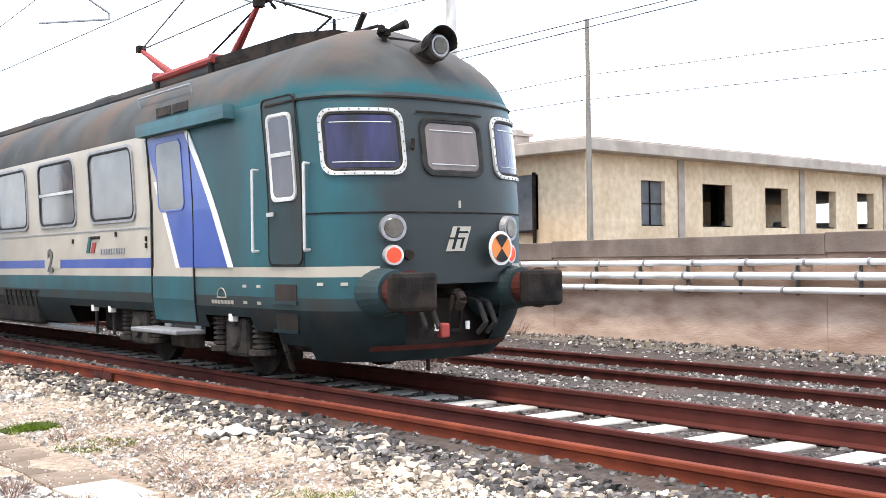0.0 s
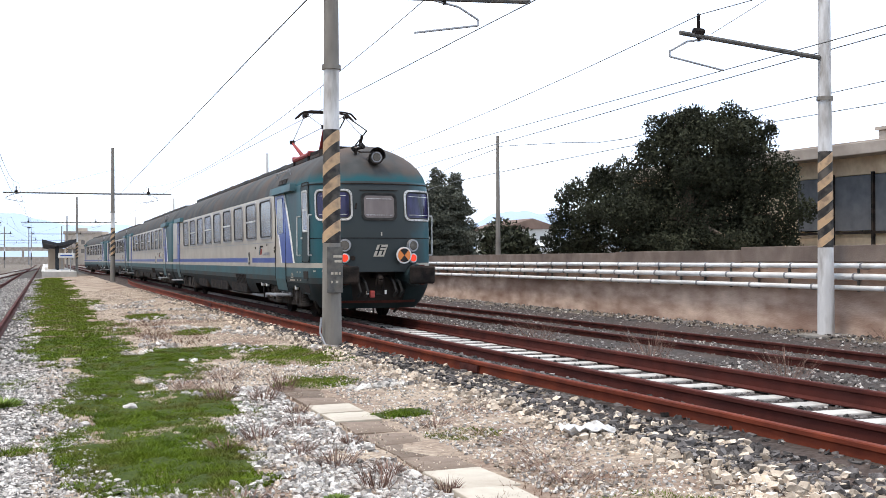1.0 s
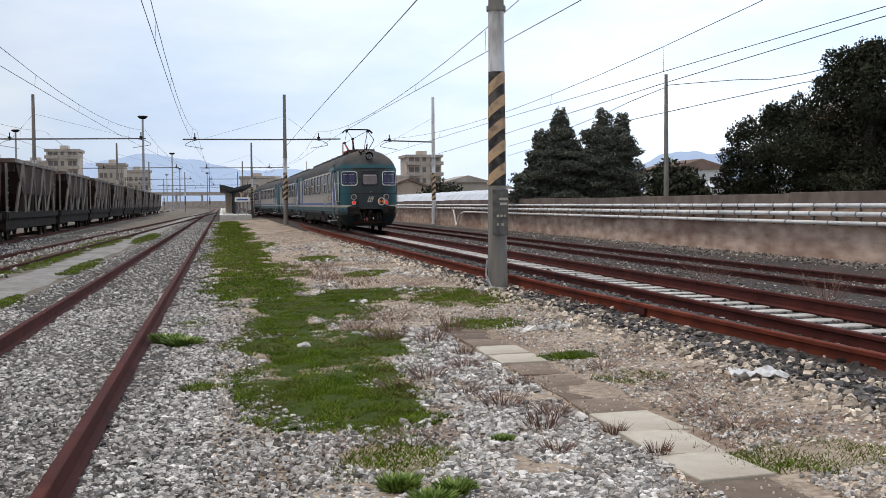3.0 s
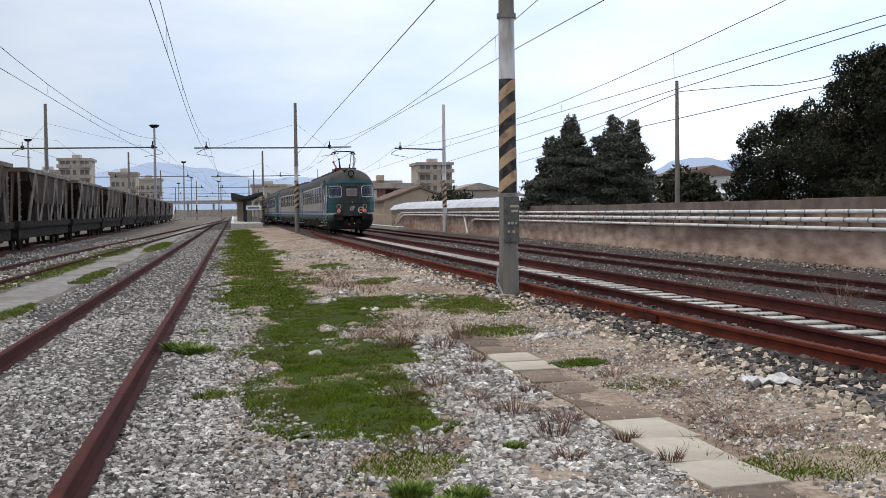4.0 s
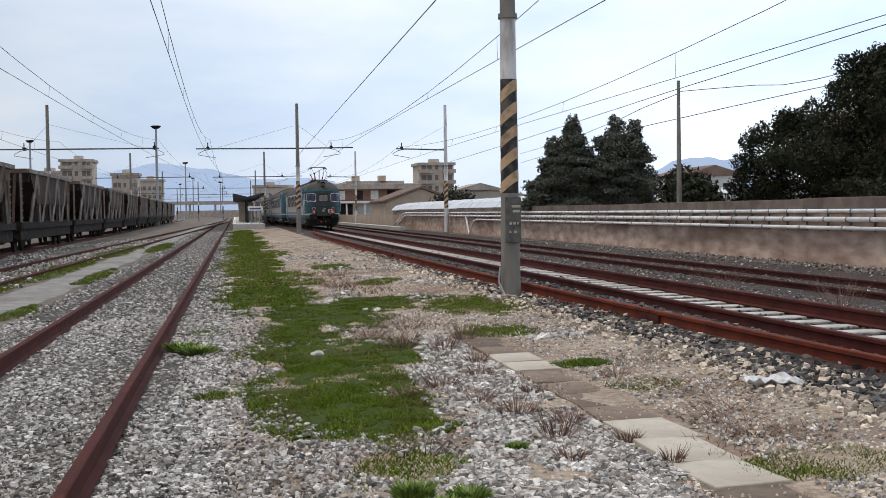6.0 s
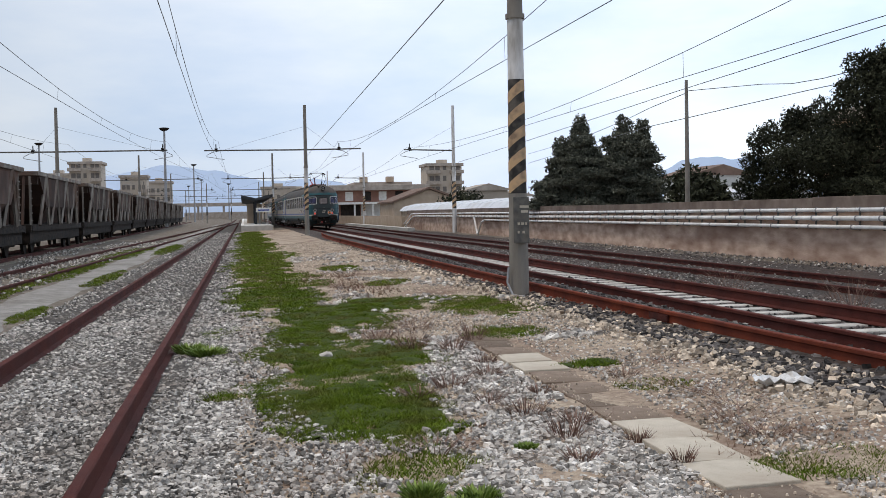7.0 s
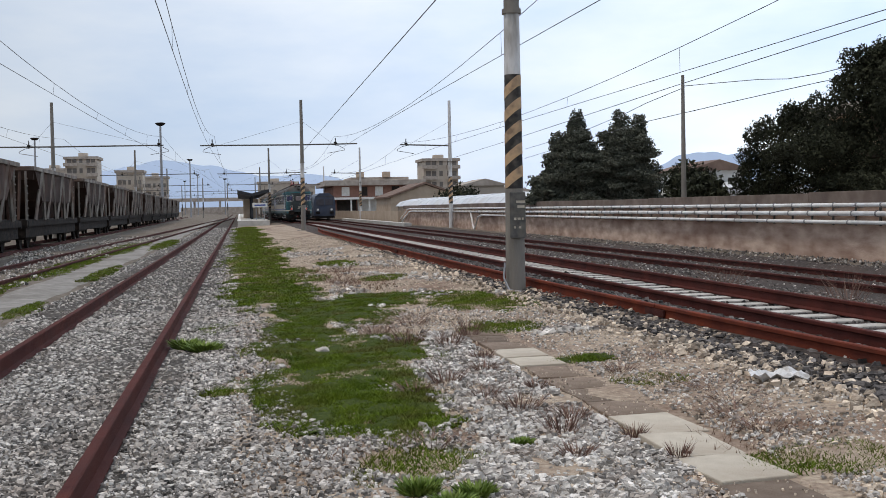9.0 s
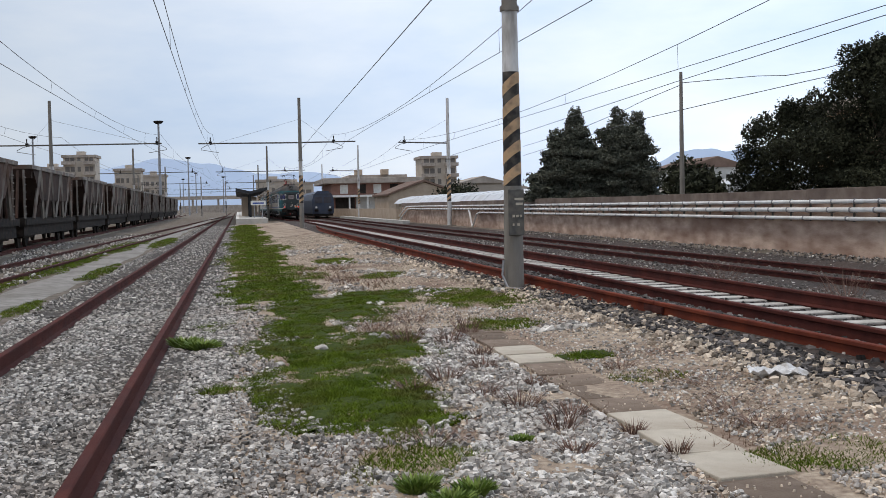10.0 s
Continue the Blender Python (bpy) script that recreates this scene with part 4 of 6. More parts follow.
def skin(z_rows, materials, pick, cab=True, drop=None):
    """The car's shell out of horizontal courses; pick gives the material of each face by s, z."""
    bm = bmesh.new()
    flat = [0.96, 1.42, 1.9, 2.95, 4.25, 5.5, 7.25, 8.4, 10.2, 12, 14, 16, 18, 20, 21, 23.6, 25.2, LENGTH]
    nose = [k / 15 * (S0 + DEPTH) for k in range(16)]
    arc = [-on_side(y) for y in flat[::-1]] + [-a for a in nose[:0:-1]] + nose + [on_side(y) for y in flat]
    rows = []
    for z in z_rows:
        k = nose_run(z) / nose_run(1.5) if z > 2.65 or z < 0.95 else 1.0
        row = []
        for s in arc:
            a = abs(s)
            a = a * k if a <= nose[-1] else a
            if a > nose[-1]:
                p = outline(9.0, z)[0]
                y = a - S0
                p = Vector((math.copysign(width_at(z), s), max(y, p.y - 9.0 + nose_run(z)), z))
                e = outline(nose_run(z) + 0.001, z)[0]
                p.y = max(y, e.y + 0.02 * (a - nose[-1]))
            else:
                p = outline(math.copysign(a, s), z)[0]
            row.append(bm.verts.new(p))
        rows.append(row)
    for j in range(len(z_rows) - 1):
        for i in range(len(arc) - 1):
            s, z = (arc[i] + arc[i + 1]) / 2, (z_rows[j] + z_rows[j + 1]) / 2
            if drop and drop(s, z):
                continue
            f = bm.faces.new((rows[j][i], rows[j][i + 1], rows[j + 1][i + 1], rows[j + 1][i]))
            f.material_index = pick(s, z)
            f.smooth = True
    ends = [r[0] for r in rows] + [r[-1] for r in rows[::-1]]
    f = bm.faces.new(ends)
    f.material_index = 1
    bmesh.ops.remove_doubles(bm, verts=bm.verts, dist=0.002)
    bmesh.ops.recalc_face_normals(bm, faces=bm.faces)
    return mesh_of("shell", bm, materials)


def wheelset(parent, y):
    for sx in (-1, 1):
        bm = bmesh.new()
        rod(bm, (sx * 0.69, y, 0.45), (sx * 0.81, y, 0.45), 0.45, None, 24)
        rod(bm, (sx * 0.81, y, 0.45), (sx * 0.85, y, 0.45), 0.14, None, 12)
        part("wheel", bm, M_UNDER, parent)
    bm = bmesh.new()
    rod(bm, (-0.7, y, 0.45), (0.7, y, 0.45), 0.09, None, 10)
    part("axle", bm, M_UNDER, parent)


def ribbed(x, y):
    """A coil spring on its seat, one turned shape."""
    rings = [(0.15, 0.26), (0.15, 0.315)]
    for k in range(7):
        z = 0.322 + 0.055 * k
        rings += [(0.085, z), (0.115, z + 0.012), (0.115, z + 0.034), (0.085, z + 0.046)]
    bm, last = bmesh.new(), None
    for r, z in rings:
        ring = [bm.verts.new((x + r * math.cos(math.tau * a / 12), y + r * math.sin(math.tau * a / 12), z)) for a in range(12)]
        if last:
            for a in range(12):
                b = (a + 1) % 12
                bm.faces.new((last[a], last[b], ring[b], ring[a]))
        else:
            bm.faces.new(ring[::-1])
        last = ring
    bm.faces.new(last)
    return bm


def bogie(parent, y):
    for sx in (-1, 1):
        bm = boxed(sx * 0.92 - 0.08, sx * 0.92 + 0.08, y - 2.0, y + 2.0, 0.52, 0.72, bevel=0.03)
        box(bm, sx * 1.1 - 0.06, sx * 1.1 + 0.06, y - 0.35, y + 0.35, 0.25, 0.62, bevel=0.03)
        part("bogie_frame", bm, M_GEAR, parent)
        for dy in (-1.3, 1.3):
            bm = boxed(sx * 1.02 - 0.14, sx * 1.02 + 0.14, y + dy - 0.24, y + dy + 0.24, 0.22, 0.64, bevel=0.05)
            rod(bm, (sx * 1.14, y + dy, 0.44), (sx * 1.2, y + dy, 0.44), 0.15, 0.12, 16)
            part("axle_box", bm, M_GEAR, parent, "dusty cast axle box")
            for side in (-0.45, 0.45):
                part("coil_spring", ribbed(sx * 1.06, y + dy + side), M_GEAR, parent)
        for dy in (-0.62, 0.62, 1.98, -1.98):
            part("brake_hanger", boxed(sx * 0.82 - 0.07, sx * 0.82 + 0.07, y + dy - 0.06, y + dy + 0.06, 0.2, 0.62, bevel=0.02), M_UNDER, parent)
        part("sand_pipe", rods([(sx * 0.98, y - 1.9, 0.6), (sx * 0.95, y - 2.05, 0.3), (sx * 0.82, y - 1.95, 0.1)], 0.03, 6), M_GEAR, parent)
    for dy in (-1.3, 1.3):
        wheelset(parent, y + dy)


CREAM0, CREAM1 = 1.08, 2.78
Z_ROWS = [0.26, 0.4, 0.52, 0.66, 0.76, 0.88, 1.0, CREAM0, 1.18, 1.3, 1.5, 1.8, 2.1, 2.4, 2.65, CREAM1, 2.84, 3.0, 3.15, 3.3, 3.42, 3.52, 3.59, 3.63, 3.648]


def car_body(top, cab):
    def pick(s, z):
        y = abs(s) - S0
        if z > 2.84 or (z > CREAM1 and y > 4.25):
            return 2
        if y < 4.25:
            # the shell gets darker in two steps towards its bottom edge
            if z < 0.76:
                return 5
            if z < 0.88:
                return 1
            if CREAM0 < z < 1.18 and abs(s) > 0.85:
                return 3
            return 0
        if z < CREAM0:
            return 5 if z < 0.76 else 1 if z < 0.88 else 0
        if 1.18 < z < 1.3:
            return 4
        return 3

    def drop(s, z):
        y = abs(s) - S0
        if y < 1.0 and abs(s) < 0.62 and 0.4 < z < 1.0 and cab:
            return True
        if z < 0.52 and (1.42 < y < 1.9 or 2.95 < y < 4.25):
            return True
        if z < 0.66 and (1.9 < y < 2.95 or 4.25 < y < 7.25 or 20 < y < 23.6):
            return True
        return z < 0.4 and y > 0.9

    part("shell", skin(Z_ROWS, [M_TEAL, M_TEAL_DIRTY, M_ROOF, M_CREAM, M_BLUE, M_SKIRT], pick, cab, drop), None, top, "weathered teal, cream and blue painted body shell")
    part("underframe", boxed(-1.15, 1.15, 1.4, LENGTH - 0.4, 0.72, 0.95, bevel=0.02), M_UNDER, top)
    bogie(top, 3.7)
    # added dark block fills the see-through space under the car as shade
    part("shade_filler_block", boxed(-0.86, 0.86, 1.3, 6.9, 0.3, 0.8, bevel=0.05), M_UNDER, top)
    bogie(top, 21.8)
    for a, b in ((8.6, 11.2), (12.0, 15.5), (16.4, 18.6)):
        part("equipment_box", boxed(-1.22, 1.22, a, b, 0.34, 0.72, bevel=0.04), M_UNDER, top)
    for sx in (-1, 1):
        for k in range(9):
            a = on_side(4.76 + 2.04 * k)
            e = a + 1.44
            s0, s1 = (a, e) if sx > 0 else (-e, -a)
            win = part("window", pane(s0, s1, 1.8, 2.68, 0.13, 0.006), M_PANE, top)
            part("window_frame", surround(s0, s1, 1.8, 2.68, 0.13, 0.045, 0.022, 0.008), M_STEEL, win)
            part("window_seal", surround(s0 + 0.02, s1 - 0.02, 1.82, 2.66, 0.12, 0.022, 0.026, 0.012), M_RUBBER, win)
            if k % 2:
                part("sash_bar", quad_patch(s0, s1, 2.22, 2.26, 0.024, 4, 1), M_ALU, win)
                part("upper_pane", quad_patch(s0 + 0.04, s1 - 0.04, 2.27, 2.65, 0.012, 4, 1, thick=0.004), M_PANE_DARK, win)
        for y0, both in ((3.13, True), (23.9, False)):
            wide = 1.07 if both else 0.85
            d0, d1 = on_side(y0), on_side(y0 + wide)
            if sx < 0:
                d0, d1 = -d1, -d0
            door = part("passenger_door", quad_patch(d0, d1, 0.56, 2.74, 0.009, 3, 8), M_CREAM if both else M_BLUE, top, "cream and blue folding passenger door")
            part("door_pane", pane(d0 + 0.2, d1 - 0.2, 1.85, 2.64, 0.1, 0.02), M_PANE, door)
            part("door_seal", surround(d0 + 0.2, d1 - 0.2, 1.85, 2.64, 0.1, 0.02, 0.024, 0.02), M_BLUE, door)
            part("door_sill", quad_patch(d0 - 0.02, d1 + 0.02, 0.56, CREAM0, 0.02, 3, 2), M_TEAL, door)
            part("white_band", quad_patch(d0, d1, CREAM0, 1.18, 0.018, 3, 1), M_CREAM, door)
            part("door_canopy", quad_patch(on_side(y0 - 1.13) * sx, on_side(y0 + wide + 0.1) * sx, 2.74, 2.9, 0.13, 6, 2, thick=0.13), M_TEAL, top)
            st = boxed(sx * 1.15, sx * 1.5, y0 + 0.02, y0 + wide + 0.22, 0.43, 0.48, bevel=0.012)
            box(st, sx * 1.1, sx * 1.16, y0 + 0.1, y0 + wide, 0.42, 0.8)
            part("step", st, M_STEEL, top)
            part("door_gap", quad_patch(sx * on_side(y0 - 0.035), sx * on_side(y0 - 0.015), 0.56, 2.74, 0.019, 1, 8), M_UNDER, top)
        # slanted stripes across the door
        a = on_side(2.17)
        part("slanted_white_stripe", quad_patch(sx * a, sx * (a + 0.11), 1.18, 2.72, 0.0175, 2, 8, shear=sx * 0.92), M_WHITE, top)
        part("slanted_blue_stripe", quad_patch(sx * (a + 0.11), sx * (a + 1.3), 1.18, 2.72, 0.0145, 3, 8, shear=sx * 0.85), M_BLUE, top)
        part("slanted_white_stripe", quad_patch(sx * (a + 1.3), sx * (a + 1.4), 1.18, 2.2, 0.016, 2, 8, shear=sx * 0.56), M_WHITE, top)
        # plain slanted badge and a bar of lettering
        b = on_side(6.02)
        part("route_badge", quad_patch(sx * (b + 0.3), sx * (b + 0.4), 1.38, 1.6, 0.012, 2, 3, shear=sx * -0.1), M_TEAL, top, "small green and red slanted badge")
        part("route_badge", quad_patch(sx * (b + 0.12), sx * (b + 0.24), 1.38, 1.52, 0.012, 2, 3, shear=sx * -0.08), M_RED, top, "small green and red slanted badge")
        part("route_badge", quad_patch(sx * (b - 0.08), sx * (b + 0.24), 1.56, 1.6, 0.0125, 3, 1), M_UNDER, top, "dark bar of the badge")
        for k in range(10):
            part("name_bar", quad_patch(sx * (b - 0.1 - 0.085 * k), sx * (b - 0.155 - 0.085 * k), 1.36, 1.43, 0.012, 1, 1), M_STEEL, top)
        for y, z, w_ in ((4.4, 1.42, 0.05), (5.35, 1.58, 0.05), (6.9, 1.52, 0.05), (4.4, 1.5, 0.05)):
            part("latch", quad_patch(sx * on_side(y), sx * on_side(y + w_), z, z + 0.06, 0.016, 1, 1), M_UNDER, top)
        part("seam", quad_patch(sx * on_side(4.225), sx * on_side(4.26), 0.56, CREAM1, 0.022, 1, 8), M_UNDER, top)
        part("waist_bead", quad_patch(sx * on_side(4.3), sx * on_side(LENGTH - 0.2), 1.66, 1.675, 0.008, 24, 1, thick=0.006), M_STEEL, top)
        # grille in the skirt, pipe fittings under it
        # dark backing paints the shade behind the slats
        part("grille_back", quad_patch(sx * on_side(8.4), sx * on_side(10.1), 0.48, 0.86, 0.008, 4, 1), M_VOID, top)
        for k in range(7):
            y = on_side(8.5 + 0.24 * k)
            part("grille_slat", quad_patch(sx * y, sx * (y + 0.1), 0.48, 0.86, 0.03, 1, 1, thick=0.02), M_GEAR, top)
        for y in (5.75, 6.35, 2.35):
            part("pipe_fitting", boxed(sx * 1.16, sx * 1.24, y - 0.045, y + 0.045, 0.6, 0.7, bevel=0.01), M_WHITE, top)
            part("brake_pipe", rods([(sx * 1.18, y, 0.62), (sx * 1.16, y + 0.03, 0.3)], 0.022, 6), M_GEAR, top)
        part("foot_rail", boxed(sx * 1.0, sx * 1.08, 6.6, 12.5, 0.3, 0.36, bevel=0.01), M_STEEL, top)
    # the class figure on its gap in the blue line
    for sx in (-1, 1):
        part("figure_ground", quad_patch(sx * on_side(7.45), sx * on_side(8.1), 1.175, 1.305, 0.009, 2, 1), M_CREAM, top)
    cu = bpy.data.curves.new("class_figure", "FONT")
    cu.body, cu.size, cu.extrude, cu.offset = "2", 0.44, 0.004, 0.014
    cu.materials.append(M_PLATE)
    for sx in (-1, 1):
        fig = new("class_figure", cu)
        fig.parent = top
        fig.matrix_local = pose(sx * (HALF + 0.016), 7.95 if sx < 0 else 7.6, 1.14, 90, 0, -90 if sx < 0 else 90)
    # roof gear
    part("roof_ridge", boxed(-0.5, 0.5, 3.2 if cab else 2.6, LENGTH - 1.5, 3.58, 3.7, bevel=0.03), M_ROOF, top)
    if cab:
        bm = bmesh.new()
        rows = [[bm.verts.new((x * w_, y, z)) for x in (-1, 1)] + [bm.verts.new((x * w_, y, z - 0.16)) for x in (1, -1)] for y, z, w_ in ((0.8, 3.5, 0.2), (1.5, 3.67, 0.42), (2.2, 3.74, 0.5), (4.3, 3.76, 0.5))]
        for p_, q_ in zip(rows, rows[1:]):
            for k in range(4):
                bm.faces.new((p_[k], p_[(k + 1) % 4], q_[(k + 1) % 4], q_[k]))
        bm.faces.new(rows[0])
        bm.faces.new(rows[-1][::-1])
        bmesh.ops.recalc_face_normals(bm, faces=bm.faces)
        part("roof_walkway", bm, M_UNDER, top, "dark walkway plate over the cab roof")
    for y in (8, 11, 14, 17, 20):
        part("roof_vent", boxed(-0.3, 0.3, y, y + 0.7, 3.66, 3.8, bevel=0.04), M_ROOF, top)
    for sx in (-1, 1):
        for k in range(2):
            part("louvre", quad_patch(sx * on_side(3.08 + 0.46 * k), sx * on_side(3.48 + 0.46 * k), 2.98, 3.1, 0.02, 2, 1), M_UNDER, top)
        part("roof_rail", rods([(sx * 1.1, 3.5, 3.18), (sx * 1.12, 3.5, 3.3), (sx * 1.12, 5.0, 3.3), (sx * 1.1, 5.0, 3.18)], 0.012, 6), M_STEEL, top)


def cab_front(top):
    for name, s0, s1, z0, z1, mat, fr, wide in (("cab_window", -1.3, -0.61, 2.1, 2.61, M_PANE_BLUE, M_ALU, 0.04), ("cab_window", -0.32, 0.32, 2.09, 2.55, M_PANE_BROWN, M_RUBBER, 0.03),
                                                ("cab_window", 0.61, 1.3, 2.1, 2.61, M_PANE_BLUE, M_ALU, 0.04)):
        win = part(name, quad_patch(s0 + 0.004, s1 - 0.004, z0 + 0.004, z1 - 0.004, 0.012, 9, 4, thick=0.01), mat, top)
        part("rubber_seal", surround(s0, s1, z0, z1, 0.09, 0.03, 0.02, 0.012), M_RUBBER, win)
        part("window_frame", surround(s0 - 0.024, s1 + 0.024, z0 - 0.024, z1 + 0.024, 0.11, wide, 0.026, 0.016), fr, win, "riveted pale metal window frame" if fr is M_ALU else "dark rubber window surround")
        if fr is M_ALU:
            bm = bmesh.new()
            spots = rounded(s0 - 0.05, s1 + 0.05, z0 - 0.05, z1 + 0.05, 0.12, 3)
            for s, z in spots[::2] if len(spots) > 60 else spots:
                p, n = outline(s, z)
                rod(bm, p + n * 0.02, p + n * 0.032, 0.009, 0.007, 6)
            part("rivets", bm, M_PLATE, win)
        part("blind_rail", quad_patch(s0 + 0.05, s1 - 0.05, z1 - 0.075, z1 - 0.067, 0.018, 6, 1, thick=0.004), M_ALU, win)
        part("blind_rail", quad_patch(s0 + 0.05, s1 - 0.05, z0 + 0.055, z0 + 0.063, 0.018, 6, 1, thick=0.004), M_ALU, win)
    part("gutter", quad_patch(-2.2, 2.2, 2.78, 2.8, 0.018, 40, 1), M_UNDER, top)
    part("waist_seam", quad_patch(-2.2, 2.2, 1.675, 1.69, 0.008, 40, 1, thick=0.006), M_UNDER, top)
    part("brow", quad_patch(-0.4, 0.4, 2.64, 2.66, 0.035, 8, 1), M_UNDER, top)
    for s in (-0.715, 0.715):
        for z, r, lit in ((1.535, 0.125, False), (1.28, 0.095, True)):
            p, n = outline(s, z)
            bm = bmesh.new()
            rod(bm, p - n * 0.06, p + n * 0.06, r * 1.08, r, 24)
            lamp = part("tail_lamp" if lit else "headlamp", bm, M_ALU if lit else M_STEEL, top)
            bm = bmesh.new()
            rod(bm, p + n * 0.05, p + n * 0.068, r * 0.86, r * 0.7, 20)
            part("lens", bm, M_LAMP_RED if lit else M_LENS, lamp, "glowing red lens" if lit else "dull glass lens")
        p, n = outline(s * 0.78, 1.28)
        bm = bmesh.new()
        rod(bm, p, p + n * 0.05, 0.05, 0.045, 14)
        part("plug_socket", bm, M_UNDER, top)
    # tail disc
    p, n = outline(0.47, 1.335)
    q = n.to_track_quat("Z", "Y").to_matrix().to_4x4()
    bm = bmesh.new()
    bmesh.ops.create_cone(bm, cap_ends=True, segments=28, radius1=0.17, radius2=0.17, depth=0.015, matrix=Matrix.Translation(p + n * 0.11) @ q)
    disc = part("tail_disc", bm, M_WHITE, top, "round white edged orange and black tail disc")
    bm = bmesh.new()
    bmesh.ops.create_cone(bm, cap_ends=True, segments=28, radius1=0.14, radius2=0.14, depth=0.006, matrix=Matrix.Translation(p + n * 0.121) @ q)
    part("orange_field", bm, M_ORANGE, disc)
    for a in (90, 270):
        bm = bmesh.new()
        pts = [Vector((0, 0, 0))] + [Vector((0.138 * math.cos(radians(t)), 0.138 * math.sin(radians(t)), 0)) for t in range(a - 42, a + 43, 14)]
        vs = [bm.verts.new(Matrix.Translation(p + n * 0.128) @ q @ pose(0, 0, 0, 0, 0, 0) @ v) for v in pts]
        bm.faces.new(vs)
        part("black_quarter", bm, M_RUBBER, disc)
    # plain emblem on the nose: a pale slanted field with dark strokes
    part("emblem", quad_patch(-0.14, 0.08, 1.31, 1.55, 0.012, 4, 4, shear=0.09), M_CREAM, top, "pale slanted emblem field")
    for a, b, z0, z1, sh in ((-0.08, -0.045, 1.33, 1.54, 0.075), (-0.02, 0.13, 1.485, 1.505, 0.0), (-0.1, 0.09, 1.425, 1.443, 0.0), (0.02, 0.05, 1.34, 1.43, 0.03)):
        part("emblem_stroke", quad_patch(a, b, z0, z1, 0.0145, 3, 3, shear=sh), M_SKIRT, top)
    part("number_bar", quad_patch(0.02, 0.045, 1.73, 1.8, 0.01, 1, 1), M_CREAM, top)
    # big hooded lamp on the roof, horn beside it
    bm = bmesh.new()
    rod(bm, (0.0, 0.95, 3.22), (0.0, 0.24, 3.34), 0.12, 0.13, 24)
    big = part("roof_lamp", bm, M_ROOF, top, "large round headlamp on the roof")
    bm = bmesh.new()
    rings = []
    for y, r_, dz in ((0.36, 0.135, 0.0), (0.16, 0.172, 0.025), (0.16, 0.16, 0.025), (0.34, 0.13, 0.0)):
        rings.append([bm.verts.new((r_ * math.cos(t), y + (0.14 if math.sin(t) < -0.3 else 0.0), 3.34 + dz + r_ * math.sin(t))) for t in [k / 28 * 6.2832 for k in range(28)]])
    for p_, q_ in zip(rings, rings[1:]):
        for k in range(28):
            bm.faces.new((p_[k], p_[(k + 1) % 28], q_[(k + 1) % 28], q_[k]))
    bmesh.ops.recalc_face_normals(bm, faces=bm.faces)
    part("lamp_hood", bm, M_UNDER, big)
    bm = bmesh.new()
    rod(bm, (0, 0.245, 3.34), (0, 0.22, 3.34), 0.112, 0.108, 24)
    part("lamp_rim", bm, M_STEEL, big)
    bm = bmesh.new()
    rod(bm, (0, 0.225, 3.34), (0, 0.21, 3.34), 0.088, 0.08, 24)
    part("lens", bm, M_LENS, big)
    hm = bmesh.new()
    rod(hm, (-0.3, 0.75, 3.38), (-0.3, 0.75, 3.56), 0.03, None, 8)
    box(hm, -0.34, -0.26, 0.68, 0.82, 3.48, 3.56, bevel=0.02)
    rod(hm, (-0.28, 0.66, 3.54), (-0.2, 0.5, 3.58), 0.025, 0.05, 12)
    rod(hm, (-0.34, 0.8, 3.52), (-0.38, 0.68, 3.55), 0.02, 0.04, 12)
    part("horn", hm, M_UNDER, top)
    part("wiper", rods([outline(-0.5, 2.3)[0] - Vector((0, 0.03, 0)), outline(-0.5, 2.3)[0] - Vector((0, 0.06, 0.02)), outline(-0.48, 2.38)[0] - Vector((0, 0.05, 0))], 0.018, 6), M_UNDER, top)
    # buffers and coupling
    for sx in (-1, 1):
        bm = bmesh.new()
        rod(bm, (sx * 0.76, 0.5, 0.92), (sx * 0.78, -0.06, 0.94), 0.3, 0.2, 24)
        buf = part("buffer", bm, M_TEAL_DIRTY, top)
        part("buffer_head", boxed(sx * 0.79 - 0.265, sx * 0.79 + 0.265, -0.38, -0.28, 0.76, 1.12, bevel=0.045), M_UNDER, buf, "grimy brown rounded buffer plate")
        bm = bmesh.new()
        rod(bm, (sx * 0.78, -0.05, 0.94), (sx * 0.79, -0.3, 0.94), 0.16, 0.2, 20)
        part("buffer_sleeve", bm, M_RUST_DARK, buf)
    # dark backing stands for the shade in the coupling opening
    part("coupling_recess", boxed(-0.85, 0.85, 0.6, 0.7, 0.35, 1.05), M_VOID, top)
    hook = rods([(0, 0.6, 0.9), (0, -0.02, 0.9), (0, -0.06, 0.84), (0, 0.0, 0.76)], 0.05)
    part("draw_hook", hook, M_UNDER, top)
    link = rods([(-0.06, 0.0, 0.88), (-0.08, 0.08, 0.54), (0.08, 0.08, 0.54), (0.06, 0.0, 0.88)], 0.025)
    part("screw_coupling", link, M_UNDER, top)
    for k, x in enumerate((-0.45, -0.3, 0.3, 0.42)):
        part("brake_hose", rods([(x, 0.5, 0.9), (x, 0.05, 0.8), (x + 0.05, 0.0, 0.6), (x + 0.02, 0.1, 0.5)], 0.028), M_RUBBER, top)
    part("red_tap", boxed(-0.2, -0.1, 0.0, 0.1, 0.48, 0.62, bevel=0.02), M_RED, top, "faded red brake tap")
    for x in (-0.28, 0.1):
        part("white_tag", boxed(x, x + 0.04, 0.0, 0.02, 0.55, 0.63), M_WHITE, top)
    part("valance_edge", quad_patch(-0.85, 0.85, 0.37, 0.42, 0.03, 16, 1, thick=0.05), M_RUST_DARK, top)
    part("guard_iron", rods([(0.0, 0.5, 0.3), (0.0, 0.5, 0.12)], 0.02), M_UNDER, top)
